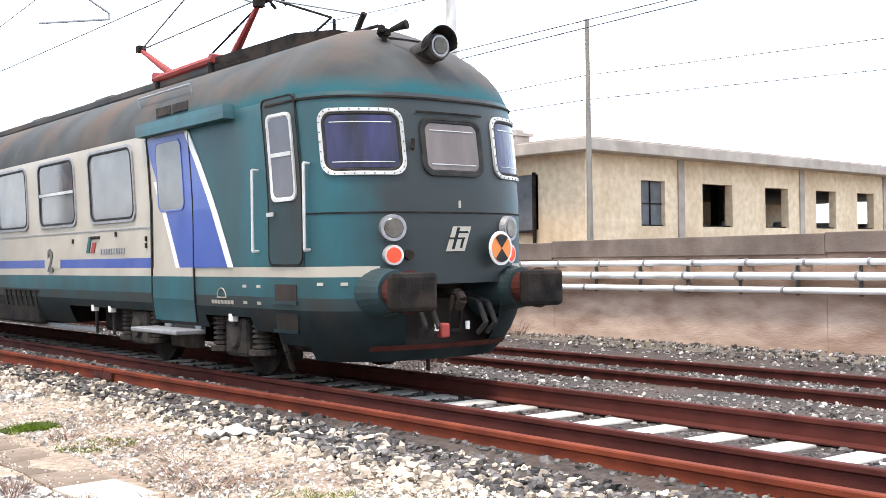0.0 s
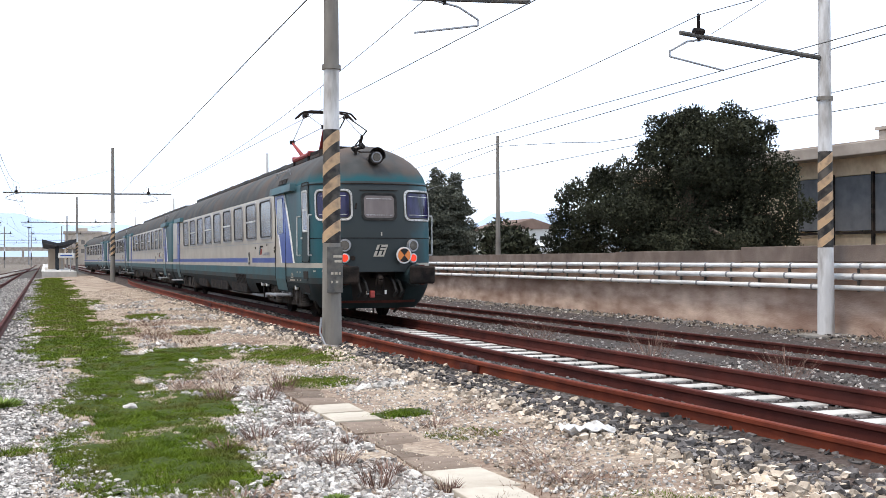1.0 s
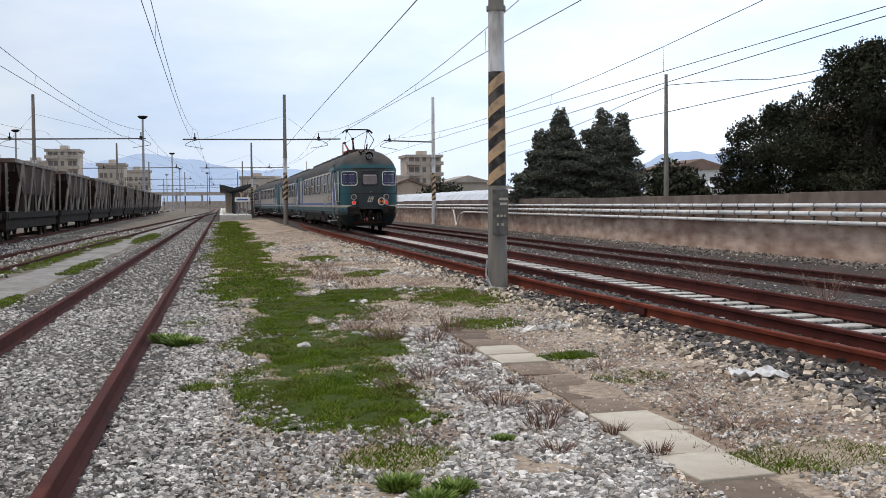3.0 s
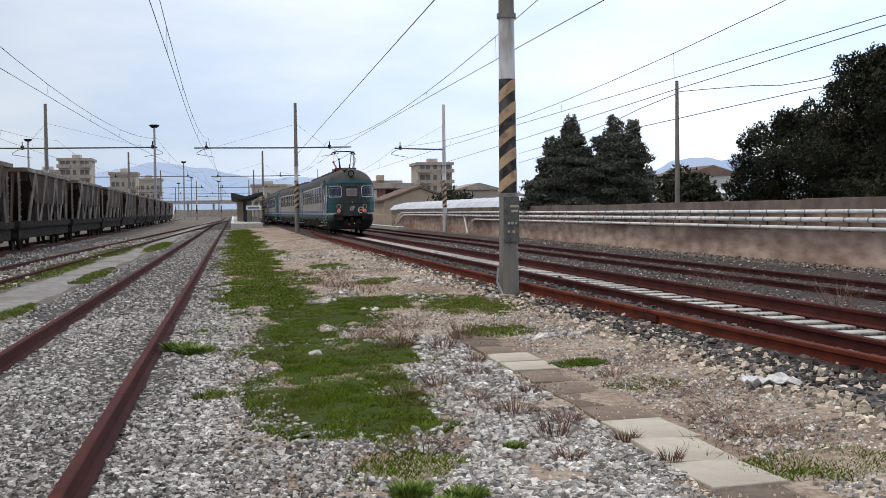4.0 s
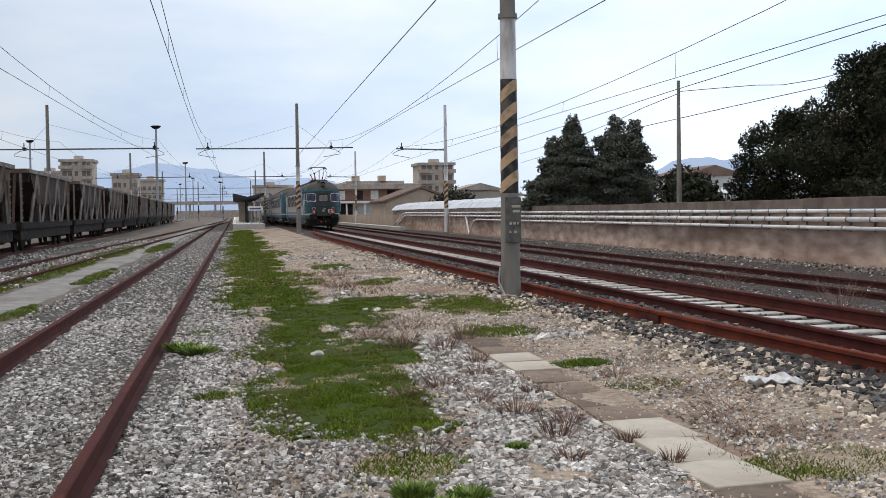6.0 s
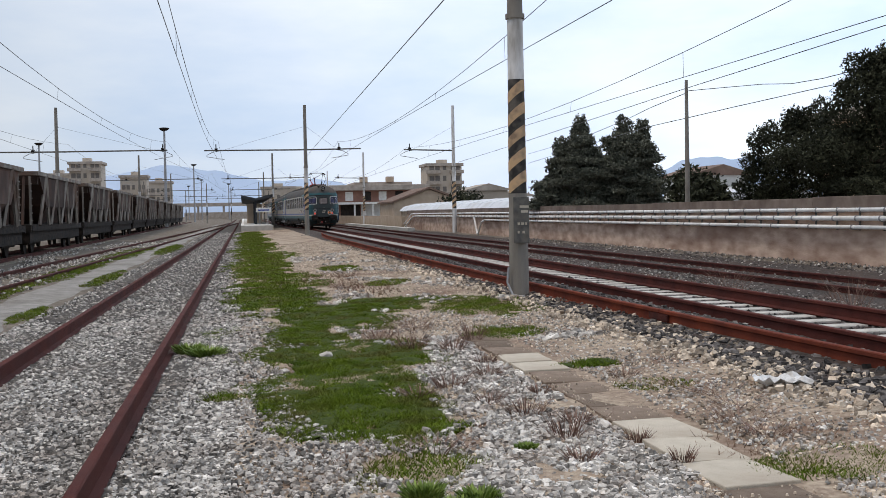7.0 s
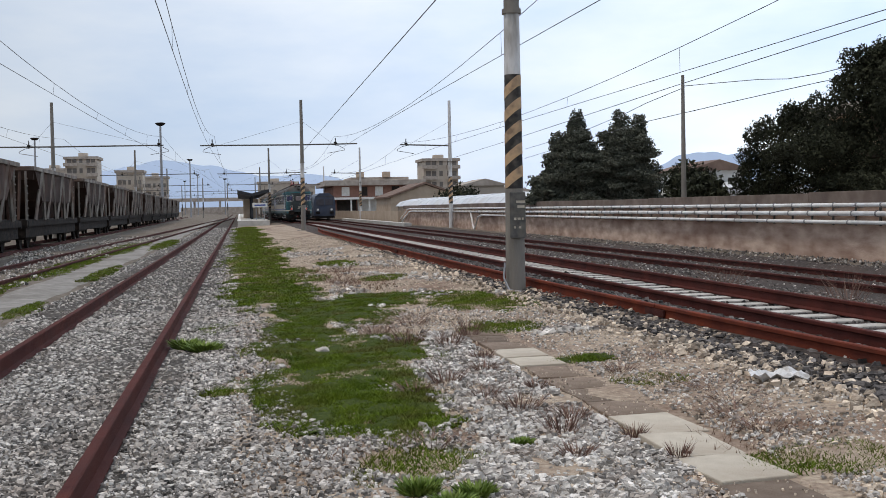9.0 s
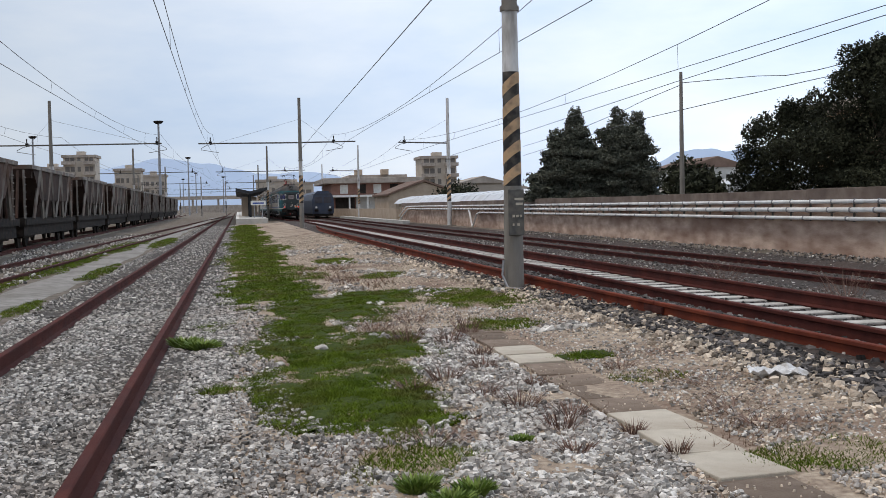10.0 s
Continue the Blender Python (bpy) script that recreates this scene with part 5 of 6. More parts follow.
    for sx in (-1, 1):
        # driver's door with its handrails and footholds
        d0, d1 = on_side(0.74), on_side(1.4)
        if sx < 0:
            d0, d1 = -d1, -d0
        door = part("cab_door", quad_patch(d0, d1, 1.19, 2.86, 0.014, 3, 8), M_TEAL_DIRTY, top, "grimy teal driver's door")
        part("door_pane", pane(d0 + 0.13, d1 - 0.13, 1.86, 2.65, 0.07, 0.02), M_PANE_DARK, door)
        part("door_frame", surround(d0 + 0.13, d1 - 0.13, 1.86, 2.65, 0.07, 0.04, 0.028, 0.02), M_ALU, door)
        part("sash_bar", quad_patch(d0 + 0.13, d1 - 0.13, 2.26, 2.3, 0.03, 2, 1), M_ALU, door)
        part("door_seam", surround(d0 + 0.02, d1 - 0.02, 1.21, 2.85, 0.08, 0.014, 0.02, 0.016), M_UNDER, door)
        part("lever", quad_patch(d0 + 0.03, d0 + 0.16, 1.68, 1.72, 0.05, 1, 1), M_ALU, door)
        for y in (0.66, 1.62):
            a, n = outline(sx * on_side(y), 1.34)
            o = n * 0.07
            part("handrail", rods([a, a + o, a + o + Vector((0, 0, 0.82)), a + Vector((0, 0, 0.82))], 0.016), M_ALU, top)
        for z in (0.56, 0.85):
            part("foothold_lip", quad_patch(sx * on_side(0.86), sx * on_side(1.32), z - 0.035, z, 0.03, 2, 1), M_TEAL_DIRTY, top)
            # the hollow's shade is painted as a dark patch on the skin
            part("foothold", quad_patch(sx * on_side(0.88), sx * on_side(1.3), z, z + 0.16, 0.008, 2, 1), M_VOID, top)
        arc = [outline(sx * on_side(2.45 - 0.1 * math.cos(t)), 0.86 + 0.1 * math.sin(t))[0] + Vector((sx * 0.008, 0, 0)) for t in [k / 8 * 3.1416 for k in range(9)]]
        part("stencil_arch", rods(arc + arc[:1], 0.007, 5), M_CREAM, top)
        for k in range(7):
            part("stencil_bar", quad_patch(sx * on_side(2.2 + 0.075 * k), sx * on_side(2.25 + 0.075 * k), 0.79, 0.83, 0.008, 1, 1), M_CREAM, top)
        for y, z in ((1.9, 0.97), (1.6, 0.97), (1.9, 0.8), (1.6, 0.8), (0.5, 1.0), (0.25, 1.0)):
            part("stencil_bar", quad_patch(sx * on_side(y), sx * on_side(y + 0.07), z, z + 0.03, 0.008, 1, 1), M_CREAM, top)


def pantograph(top, y):
    for sx in (-1, 1):
        part("pantograph_base", rods([(sx * 0.5, y - 0.9, 3.74), (sx * 0.5, y + 0.9, 3.72)], 0.055), M_RED, top)
        for dy in (-0.8, 0.8):
            bm = bmesh.new()
            rod(bm, (sx * 0.5, y + dy, 3.45), (sx * 0.5, y + dy, 3.73), 0.05, 0.045, 10)
            part("insulator", bm, M_UNDER, top)
    for dy in (-0.85, 0.85):
        part("base_beam", rods([(-0.55, y + dy, 3.76), (0.55, y + dy, 3.76)], 0.05), M_RED, top)
    bow_y = y - 0.4
    for sx, y0, y1, z1 in ((-0.4, y + 0.8, y + 1.6, 4.24), (-0.38, y - 0.8, y - 1.8, 4.26)):
        bm = bmesh.new()
        rod(bm, (sx * 0.6, y0, 3.76), (sx, y1, z1), 0.06, 0.03, 10)
        part("lower_arm", bm, M_RED, top)
        part("arm_joint", boxed(sx - 0.06, sx + 0.06, y1 - 0.05, y1 + 0.05, z1 - 0.04, z1 + 0.06, bevel=0.01), M_UNDER, top)
        for bx in (-0.5, 0.5):
            part("upper_arm", rods([(sx, y1, z1), (bx, bow_y, 4.74)], 0.011, 6), M_WIRE, top)
    for dy in (-0.14, 0.14):
        pts = [(-0.72, bow_y + dy, 4.62), (-0.58, bow_y + dy, 4.76), (-0.4, bow_y + dy, 4.79), (0.4, bow_y + dy, 4.79), (0.58, bow_y + dy, 4.76), (0.72, bow_y + dy, 4.62)]
        part("collector_bow", rods(pts, 0.024, 6), M_UNDER, top)
    for y0, y1 in ((y + 0.8, y + 1.6), (y - 0.8, y - 1.8)):
        part("thrust_rod", rods([(0.45, y0, 3.76), (0.62, y1, 4.22), (0.5, bow_y, 4.72)], 0.016, 6), M_UNDER, top)
    for bx in (-0.5, 0.5):
        part("bow_spring", boxed(bx - 0.05, bx + 0.05, bow_y - 0.16, bow_y + 0.16, 4.66, 4.74, bevel=0.015), M_UNDER, top)
    part("roof_hook", rods([(0.1, 1.9, 3.7), (0.1, 1.78, 3.86), (0.1, 1.7, 3.94)], 0.035, 6), M_UNDER, top)
    part("roof_cable", rods([(0.1, 1.7, 3.92), (0.45, bow_y, 4.7)], 0.01, 5), M_WIRE, top)
    part("roof_cable", rods([(0.2, y - 1.1, 3.78), (0.2, y - 2.2, 3.8), (0.0, 1.3, 3.72)], 0.02, 6), M_UNDER, top)


def rail_car(cab, panto, label):
    top = empty("rail_car", pose(0, 0, 0), label, "train car", group="cars of the train")
    car_body(top, cab)
    if cab:
        cab_front(top)
    if panto:
        pantograph(top, 5.0)
    else:
        part("gangway", boxed(-0.6, 0.6, -0.32, 0.3, 0.95, 3.1, bevel=0.08), M_RUBBER, top)
    return top


tail_car = rail_car(True, True, "grimy teal and cream electric train end car with pantograph")
mid_car = rail_car(False, False, "teal and cream passenger car of the electric train")
mid_car_b = copy_thing(mid_car, pose(0, 60, 0))
mid_car_c = copy_thing(mid_car, pose(0, 90, 0))
CARS = [tail_car, mid_car, mid_car_b, mid_car_c]

# face of the end car along the line, by time
RUN = [(0.0, 8.6), (0.1, 9.83), (0.2, 11.1), (0.3, 12.43), (0.4, 13.73), (0.6, 16.35), (0.8, 19.05), (1.0, 21.95), (1.5, 29.3), (2.0, 36.25), (2.5, 43.1), (3.0, 49.6), (3.7, 58.6), (4.5, 68.2), (5.5, 79.4),
       (6.2, 86.6), (7.0, 94.3), (8.0, 103.0), (9.0, 112.0), (10.0, 121.0)]


def car_pose(y0):
    """A car with its nose at y0, set on the curve by its two bogies."""
    a, b = Vector((main_x(y0 + 3.45), y0 + 3.45, 0.2)), Vector((main_x(y0 + 21.8), y0 + 21.8, 0.2))
    yaw = math.degrees(math.atan2(-(b.x - a.x), b.y - a.y))
    d = (b - a).normalized()
    p = a - d * 3.45
    # slight sway across the track
    p.x += -0.13 * math.exp(-max(y0 - 20, 0) / 40) + 0.33 * math.exp(-(y0 - 8.6) / 2.5)
    return pose(p.x, p.y, 0.2, 0, 0, yaw)


def motions():
    for k, car in enumerate(CARS):
        walk(car, [(t, car_pose(y + 26.9 * k)) for t, y in RUN])


# ---------------------------------------------------------------- wall with pipes
wall_top = empty("wall_east", pose(0, 0, 0), "long stained rendered retaining wall with pipes", "wall", kind="structure")


def slab_wall(y0, y1, h, bow=0.0):
    bm = bmesh.new()
    prof = [(15.0, -0.6), (15.0, h - 0.3), (14.965, h - 0.28), (14.965, h - 0.02), (15.0, h), (15.42, h), (15.42, -0.6)]
    return extrude_y(prof, [y0, y1])


y, k = -14.0, 0
while y < 104:
    h = 1.58 + 0.16 * min(1.0, max(0.0, (30 - y) / 24))
    part("wall_panel", slab_wall(y + 0.008, min(y + 6.0, 104), h), M_WALL, wall_top)
    part("parapet", boxed(14.95, 15.45, y + 0.006, min(y + 6.0, 104) - 0.006, h - 0.3, h + 0.01 + 0.012 * (k % 3), bevel=0.012), M_WALL_TOP, wall_top, "darker weathered parapet course")
    y, k = y + 6.0, k + 1
for k, (z, y1, r) in enumerate(((1.3, 99.0, 0.05), (1.09, 98.0, 0.062), (0.87, 69.0, 0.05))):
    top = empty("wall_pipe", pose(14.84, 0, z), "long white painted pipe on wall brackets", "pipe", group="wall pipes")
    y = -14.0
    while y < y1:
        bm = bmesh.new()
        rod(bm, (0, y, 0), (0, min(y + 6.6, y1), 0), r, None, 12)
        part("pipe_length", bm, M_PIPE, top, smooth=True)
        y += 6.6
    me = None
    y = -13.5 + 0.2 * k
    while y < y1:
        if me is None:
            bm = bmesh.new()
            rod(bm, (0, -0.02, 0), (0, 0.02, 0), r + 0.016, None, 12)
            box(bm, 0, 0.17, -0.015, 0.015, -r - 0.02, -r + 0.01)
            me = mesh_of("bracket", bm, M_STEEL)
        if k == 1 and y < 70:
            part("bracket_post", boxed(0.06, 0.1, y - 0.022, y + 0.022, -0.3, 0.28), M_PLATE, top)
        if y < 60 or k == 1:
            b = new("bracket", me)
            b.parent = top
            b.matrix_local = pose(0, y, 0)
        y += 1.08 if k < 2 else 2.16
    if k == 2:
        part("pipe_bend", rods([(0, y1, 0), (0, y1 + 1.0, -0.12), (0, y1 + 2.2, -0.9)], 0.06), M_PIPE, top)
        part("pipe_leg", rods([(0, y1 + 3.4, 0.2), (0, y1 + 2.4, -0.9)], 0.06), M_PIPE, top)
    else:
        part("pipe_bend", rods([(0, y1, 0), (0, y1 + 1.5, -0.05), (0, y1 + 7, -1.1)], r), M_PIPE, top)
bm = bmesh.new()
for x0, x1, y0, y1 in ((15.42, 140, -40, 106),):
    box(bm, x0, x1, y0, y1, -0.5, 1.25)
tagged(part("terrace", bm, M_EARTH), "raised earth behind the wall", "ground", kind="structure")

# ---------------------------------------------------------------- brick shed behind the wall
house = empty("brick_building", pose(24.4, 24.6, 1.2, 0, 0, 6), "low abandoned pale brick building with flat concrete roof", "building")
part("roof", boxed(-0.75, 42, -0.7, 18, 3.4, 3.76, bevel=0.02), M_FASCIA, house, "stained concrete roof slab with a deep edge")
part("roof_curb", boxed(-0.6, 42, -0.55, 18, 3.76, 3.82), M_FASCIA, house)
opens = [(2.83, 4.14, True), (6.32, 8.19, False), (10.39, 12.04, False), (14.15, 15.74, False), (17.56, 19.02, False), (21.2, 22.8, False), (25, 26.5, False)]
x = 0.0
for a, b, shut in opens + [(42, 42, True)]:
    part("brick_pier", boxed(x, a, 0, 0.3, 0, 3.4), M_BRICK, house)
    if a < 42:
        part("brick_sill", boxed(a, b, 0.004, 0.3, 0, 1.18), M_BRICK, house)
        part("brick_head", boxed(a, b, 0.004, 0.3, 2.66, 3.4), M_BRICK, house)
        win = part("window_frame", boxed(a, b, 0.1, 0.14, 1.18, 1.23), M_UNDER, house)
        if shut:
            part("grimy_pane", boxed(a, b, 0.16, 0.18, 1.23, 2.66), M_SHEET, win)
            part("glazing_bar", boxed((a + b) / 2 - 0.02, (a + b) / 2 + 0.02, 0.12, 0.16, 1.23, 2.66), M_UNDER, win)
            part("glazing_bar", boxed(a, b, 0.12, 0.16, 1.9, 1.94), M_UNDER, win)
        else:
            part("rubble_heap", boxed(a + 0.1, b - 0.4, 1.0, 2.0, 1.15, 1.5, bevel=0.1), M_WHITE, win)
    x = b
for px in (5.2, 13.2, 20.2):
    part("pilaster", boxed(px - 0.35, px, -0.05, 0.0, 0, 3.4), M_FASCIA, house)
part("brick_pier", boxed(0, 0.3, 0.3, 1.9, 0, 3.4), M_BRICK, house)
part("brick_pier", boxed(0, 0.3, 7.0, 17, 0, 3.4), M_BRICK, house)
part("brick_sill", boxed(0.004, 0.3, 1.9, 7.0, 0, 1.1), M_BRICK, house)
part("brick_head", boxed(0.004, 0.3, 1.9, 7.0, 2.85, 3.4), M_BRICK, house)
for k in range(3):
    part("grey_screen", boxed(-0.1, -0.06, 1.95 + 1.66 * k, 3.57 + 1.66 * k, 1.08 + 0.03 * k, 2.82), M_SHEET, house, "dark grey screen over the opening")
    part("screen_post", boxed(-0.2, -0.1, 1.9 + 1.66 * k, 1.98 + 1.66 * k, 0.6, 2.9), M_UNDER, house)
part("screen_rail", boxed(-0.2, -0.1, 1.9, 7.0, 1.0, 1.08), M_UNDER, house)
part("back_wall", boxed(0.3, 42, 16.7, 17, 0, 3.4), M_BRICK, house)
# inner parts get the near-black colour that stands for indoor shade
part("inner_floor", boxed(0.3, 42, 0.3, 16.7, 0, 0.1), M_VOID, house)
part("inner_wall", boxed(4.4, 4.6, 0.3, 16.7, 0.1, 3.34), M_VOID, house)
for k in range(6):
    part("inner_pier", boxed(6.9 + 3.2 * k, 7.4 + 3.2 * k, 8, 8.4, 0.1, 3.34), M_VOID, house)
ch = boxed(0.3, 1.0, 3.1, 3.8, 3.8, 4.2, bevel=0.03)
box(ch, 0.22, 1.08, 3.02, 3.88, 4.2, 4.3)
box(ch, 0.45, 0.85, 3.25, 3.65, 4.3, 4.42)
part("chimney", ch, M_FASCIA, house)

for x, y, h, r in ((16.47, 40.3, 6.2, 0.1), (22.95, 22.95, 8.2, 0.1)):
    bm = bmesh.new()
    rod(bm, (0, 0, 0), (0, 0, h - 1.2), r, r * 0.6, 12)
    ob = part("service_pole", bm, M_CONCRETE)
    ob.location = (x, y, 1.2)
    tagged(ob, "slender grey concrete service pole behind the wall", "pole", group="service poles")
wire([(21.5, 83.9, 5.7), (19.0, 62.0, 5.45), (17.62, 50.2, 5.56), (17.12, 45.9, 5.68), (16.47, 40.3, 5.72)], 0.014, "thin service cable between poles", "service_cable")
wire([(16.47, 40.3, 5.79), (17.05, 38.76, 5.73), (17.81, 36.72, 5.64), (18.25, 35.53, 5.52), (18.71, 34.3, 5.55), (22.95, 22.95, 6.6), (34, 4, 7.6)], 0.014, "thin service cable between poles", "service_cable")
wire([(21.5, 83.9, 5.0), (17.24, 46.94, 4.92), (16.47, 40.3, 4.78), (17.34, 37.98, 4.98), (18.71, 34.31, 5.27), (22.95, 22.95, 5.9), (34, 4, 6.6)], 0.014, "thin service cable between poles", "service_cable")


# ---------------------------------------------------------------- trees
def crown(name, blobs, count, leaf, mat, parent, seed, shell=0.4):
    """Leaf clumps spread through overlapping lobes, thinning outwards."""
    rng = np.random.default_rng(seed)
    vol = np.array([b[3] * b[4] * b[5] for b in blobs]) ** 0.8
    pick = rng.choice(len(blobs), count, p=vol / vol.sum())
    b = np.array(blobs)[pick]
    d = rng.normal(size=(count, 3))
    d /= np.linalg.norm(d, axis=1)[:, None]
    rr = rng.uniform(shell, 1.0, count) ** 0.7
    rough = np.array([1 + 0.4 * noise.noise(Vector(q) * 2.3 + Vector((float(k), 0, 0))) + 0.22 * noise.noise(Vector(q) * 6.0 + Vector((0, float(k), 0))) for q, k in zip(d, pick)])
    c = b[:, :3] + d * b[:, 3:6] * (rr * rough)[:, None]
    n = rng.normal(size=(count, 3))
    n /= np.linalg.norm(n, axis=1)[:, None]
    u = np.cross(n, rng.normal(size=(count, 3)))
    u /= np.linalg.norm(u, axis=1)[:, None] + 1e-9
    v = np.cross(n, u)
    s = leaf * rng.uniform(0.5, 1.3, count)[:, None]
    pts = np.stack([c - u * s, c + v * s * 0.45, c + u * s, c - v * s * 0.45], 1).reshape(-1, 3)
    me = bpy.data.meshes.new(name)
    me.vertices.add(len(pts))
    me.vertices.foreach_set("co", pts.ravel())
    me.loops.add(count * 4)
    me.loops.foreach_set("vertex_index", np.arange(count * 4, dtype=np.int32))
    me.polygons.add(count)
    me.polygons.foreach_set("loop_start", np.arange(0, count * 4, 4, dtype=np.int32))
    me.polygons.foreach_set("use_smooth", np.zeros(count, dtype=bool))
    me.update(calc_edges=True)
    me.materials.append(mat)
    return part(name, me, None, parent)


def tree(x, y, z, blobs, count, leaf, mat, label, seed, trunk=0.22):
    top = empty("tree", pose(x, y, z), label, "tree")
    bm = bmesh.new()
    hi = max(b[2] for b in blobs)
    rod(bm, (0, 0, -0.1), (0.1, 0, hi * 0.55), trunk, trunk * 0.6, 10)
    rod(bm, (0.1, 0, hi * 0.55), (0.0, 0.05, hi * 0.9), trunk * 0.6, trunk * 0.2, 8)
    for b in [b for b in blobs if b[3] > 0.7]:
        rod(bm, (0.05, 0, hi * 0.3), (b[0], b[1], b[2]), trunk * 0.35, trunk * 0.1, 6)
    part("trunk", bm, M_BARK, top)
    crown("crown", blobs, count, leaf, mat, top, seed)


def lobed(blobs, n, seed):
    """Smaller clumps set round the surface of each lobe."""
    rng, out = random.Random(seed), []
    for b in blobs:
        out.append(tuple(b[:3]) + tuple(0.8 * h for h in b[3:]))
        for _ in range(n):
            d = Vector((rng.gauss(0, 1), rng.gauss(0, 1), rng.gauss(0.2, 1))).normalized()
            s = rng.uniform(0.22, 0.42)
            out.append((b[0] + d.x * b[3] * 0.85, b[1] + d.y * b[4] * 0.85, b[2] + d.z * b[5] * 0.85, b[3] * s, b[4] * s, b[5] * s))
    return out


# broad pine: lobes as x, y, z and half sizes
tree(18.6, 30.2, 1.2, lobed([(0.5, 0, 3.5, 1.8, 1.8, 1.3), (1.5, -0.6, 3.1, 1.5, 1.5, 1.5), (-0.4, 0.5, 3.3, 1.1, 1.2, 1.3), (0.8, 0.3, 1.6, 2.6, 2.2, 1.5), (-1.4, 1.0, 1.7, 1.6, 1.6, 1.1),
                       (-0.6, 3.0, 2.2, 1.2, 1.4, 1.3), (-1.8, 3.8, 1.9, 0.95, 1.2, 1.2), (-2.0, 4.4, 1.0, 0.7, 1.0, 0.8), (-1.0, 3.0, 0.5, 1.5, 1.6, 0.9), (-1.5, 4.6, 0.4, 0.9, 1.4, 0.8), (2.2, -1.2, 1.6, 1.3, 1.3, 1.6), (0.2, -0.6, 0.7, 2.4, 1.6, 0.8), (1.2, 0, 4.3, 0.9, 0.9, 0.7), (0.0, 0.3, 4.3, 0.75, 0.8, 0.6), (1.9, -0.5, 4.1, 0.8, 0.8, 0.8)], 7, 3),
     150000, 0.056, M_LEAF, "broad dark green pine with dense ragged crown behind the wall", 5, 0.3)


def cone(cx, cy, h, w):
    """Lobes of a pointed, ragged conifer crown."""
    rng, out = random.Random(int(100 * (h + w + cx))), []
    for k in range(13):
        f = k / 12
        r = max(w * (1 - f ** 2.7) * rng.uniform(0.78, 1.08), 0.42)
        sway = 0.35 * (1 - f * f)
        out.append((cx + sway * rng.uniform(-1, 1), cy + sway * rng.uniform(-1, 1), h * (0.1 + 0.94 * f) + 0.15 * rng.uniform(-1, 1), r, r * rng.uniform(0.8, 1.1), h * rng.uniform(0.09, 0.16)))
    return out


tree(16.95, 55.5, 1.2, lobed(cone(0.0, 0, 4.4, 1.9) + cone(-0.9, 0.4, 3.4, 0.8), 8, 4), 92000, 0.07, M_LEAF_DARK, "dark cypress tree with ragged pointed crown", 6)
tree(19.1, 55.0, 1.2, lobed(cone(0.0, 0, 4.45, 2.0) + cone(1.1, 0.3, 4.2, 1.05), 8, 9), 92000, 0.07, M_LEAF_DARK, "dark cypress tree with ragged pointed crown", 7)
tree(15.9, 56.5, 1.2, cone(0.0, 0, 2.4, 1.2), 8000, 0.13, M_LEAF_DARK, "small dark cypress beside taller ones", 8)
tree(20.6, 57.5, 1.2, cone(0.0, 0, 3.2, 1.5), 10000, 0.15, M_LEAF_DARK, "small dark cypress beside taller ones", 9)
for k, (x, y, s) in enumerate(((18.6, 43.5, 0.9), (29, 70, 2.0), (33, 75, 1.8), (21.5, 110, 2.6), (30, 175, 3.2))):
    tree(x, y, 1.1 if y < 106 else -0.2, [(0, 0, s * 0.7, s, s, s * 0.75), (s * 0.6, 0.2, s * 0.5, s * 0.7, s * 0.7, s * 0.5)], 4000, 0.12 + 0.03 * s, M_LEAF, "round dark shrub behind the wall", 20 + k, 0.1)


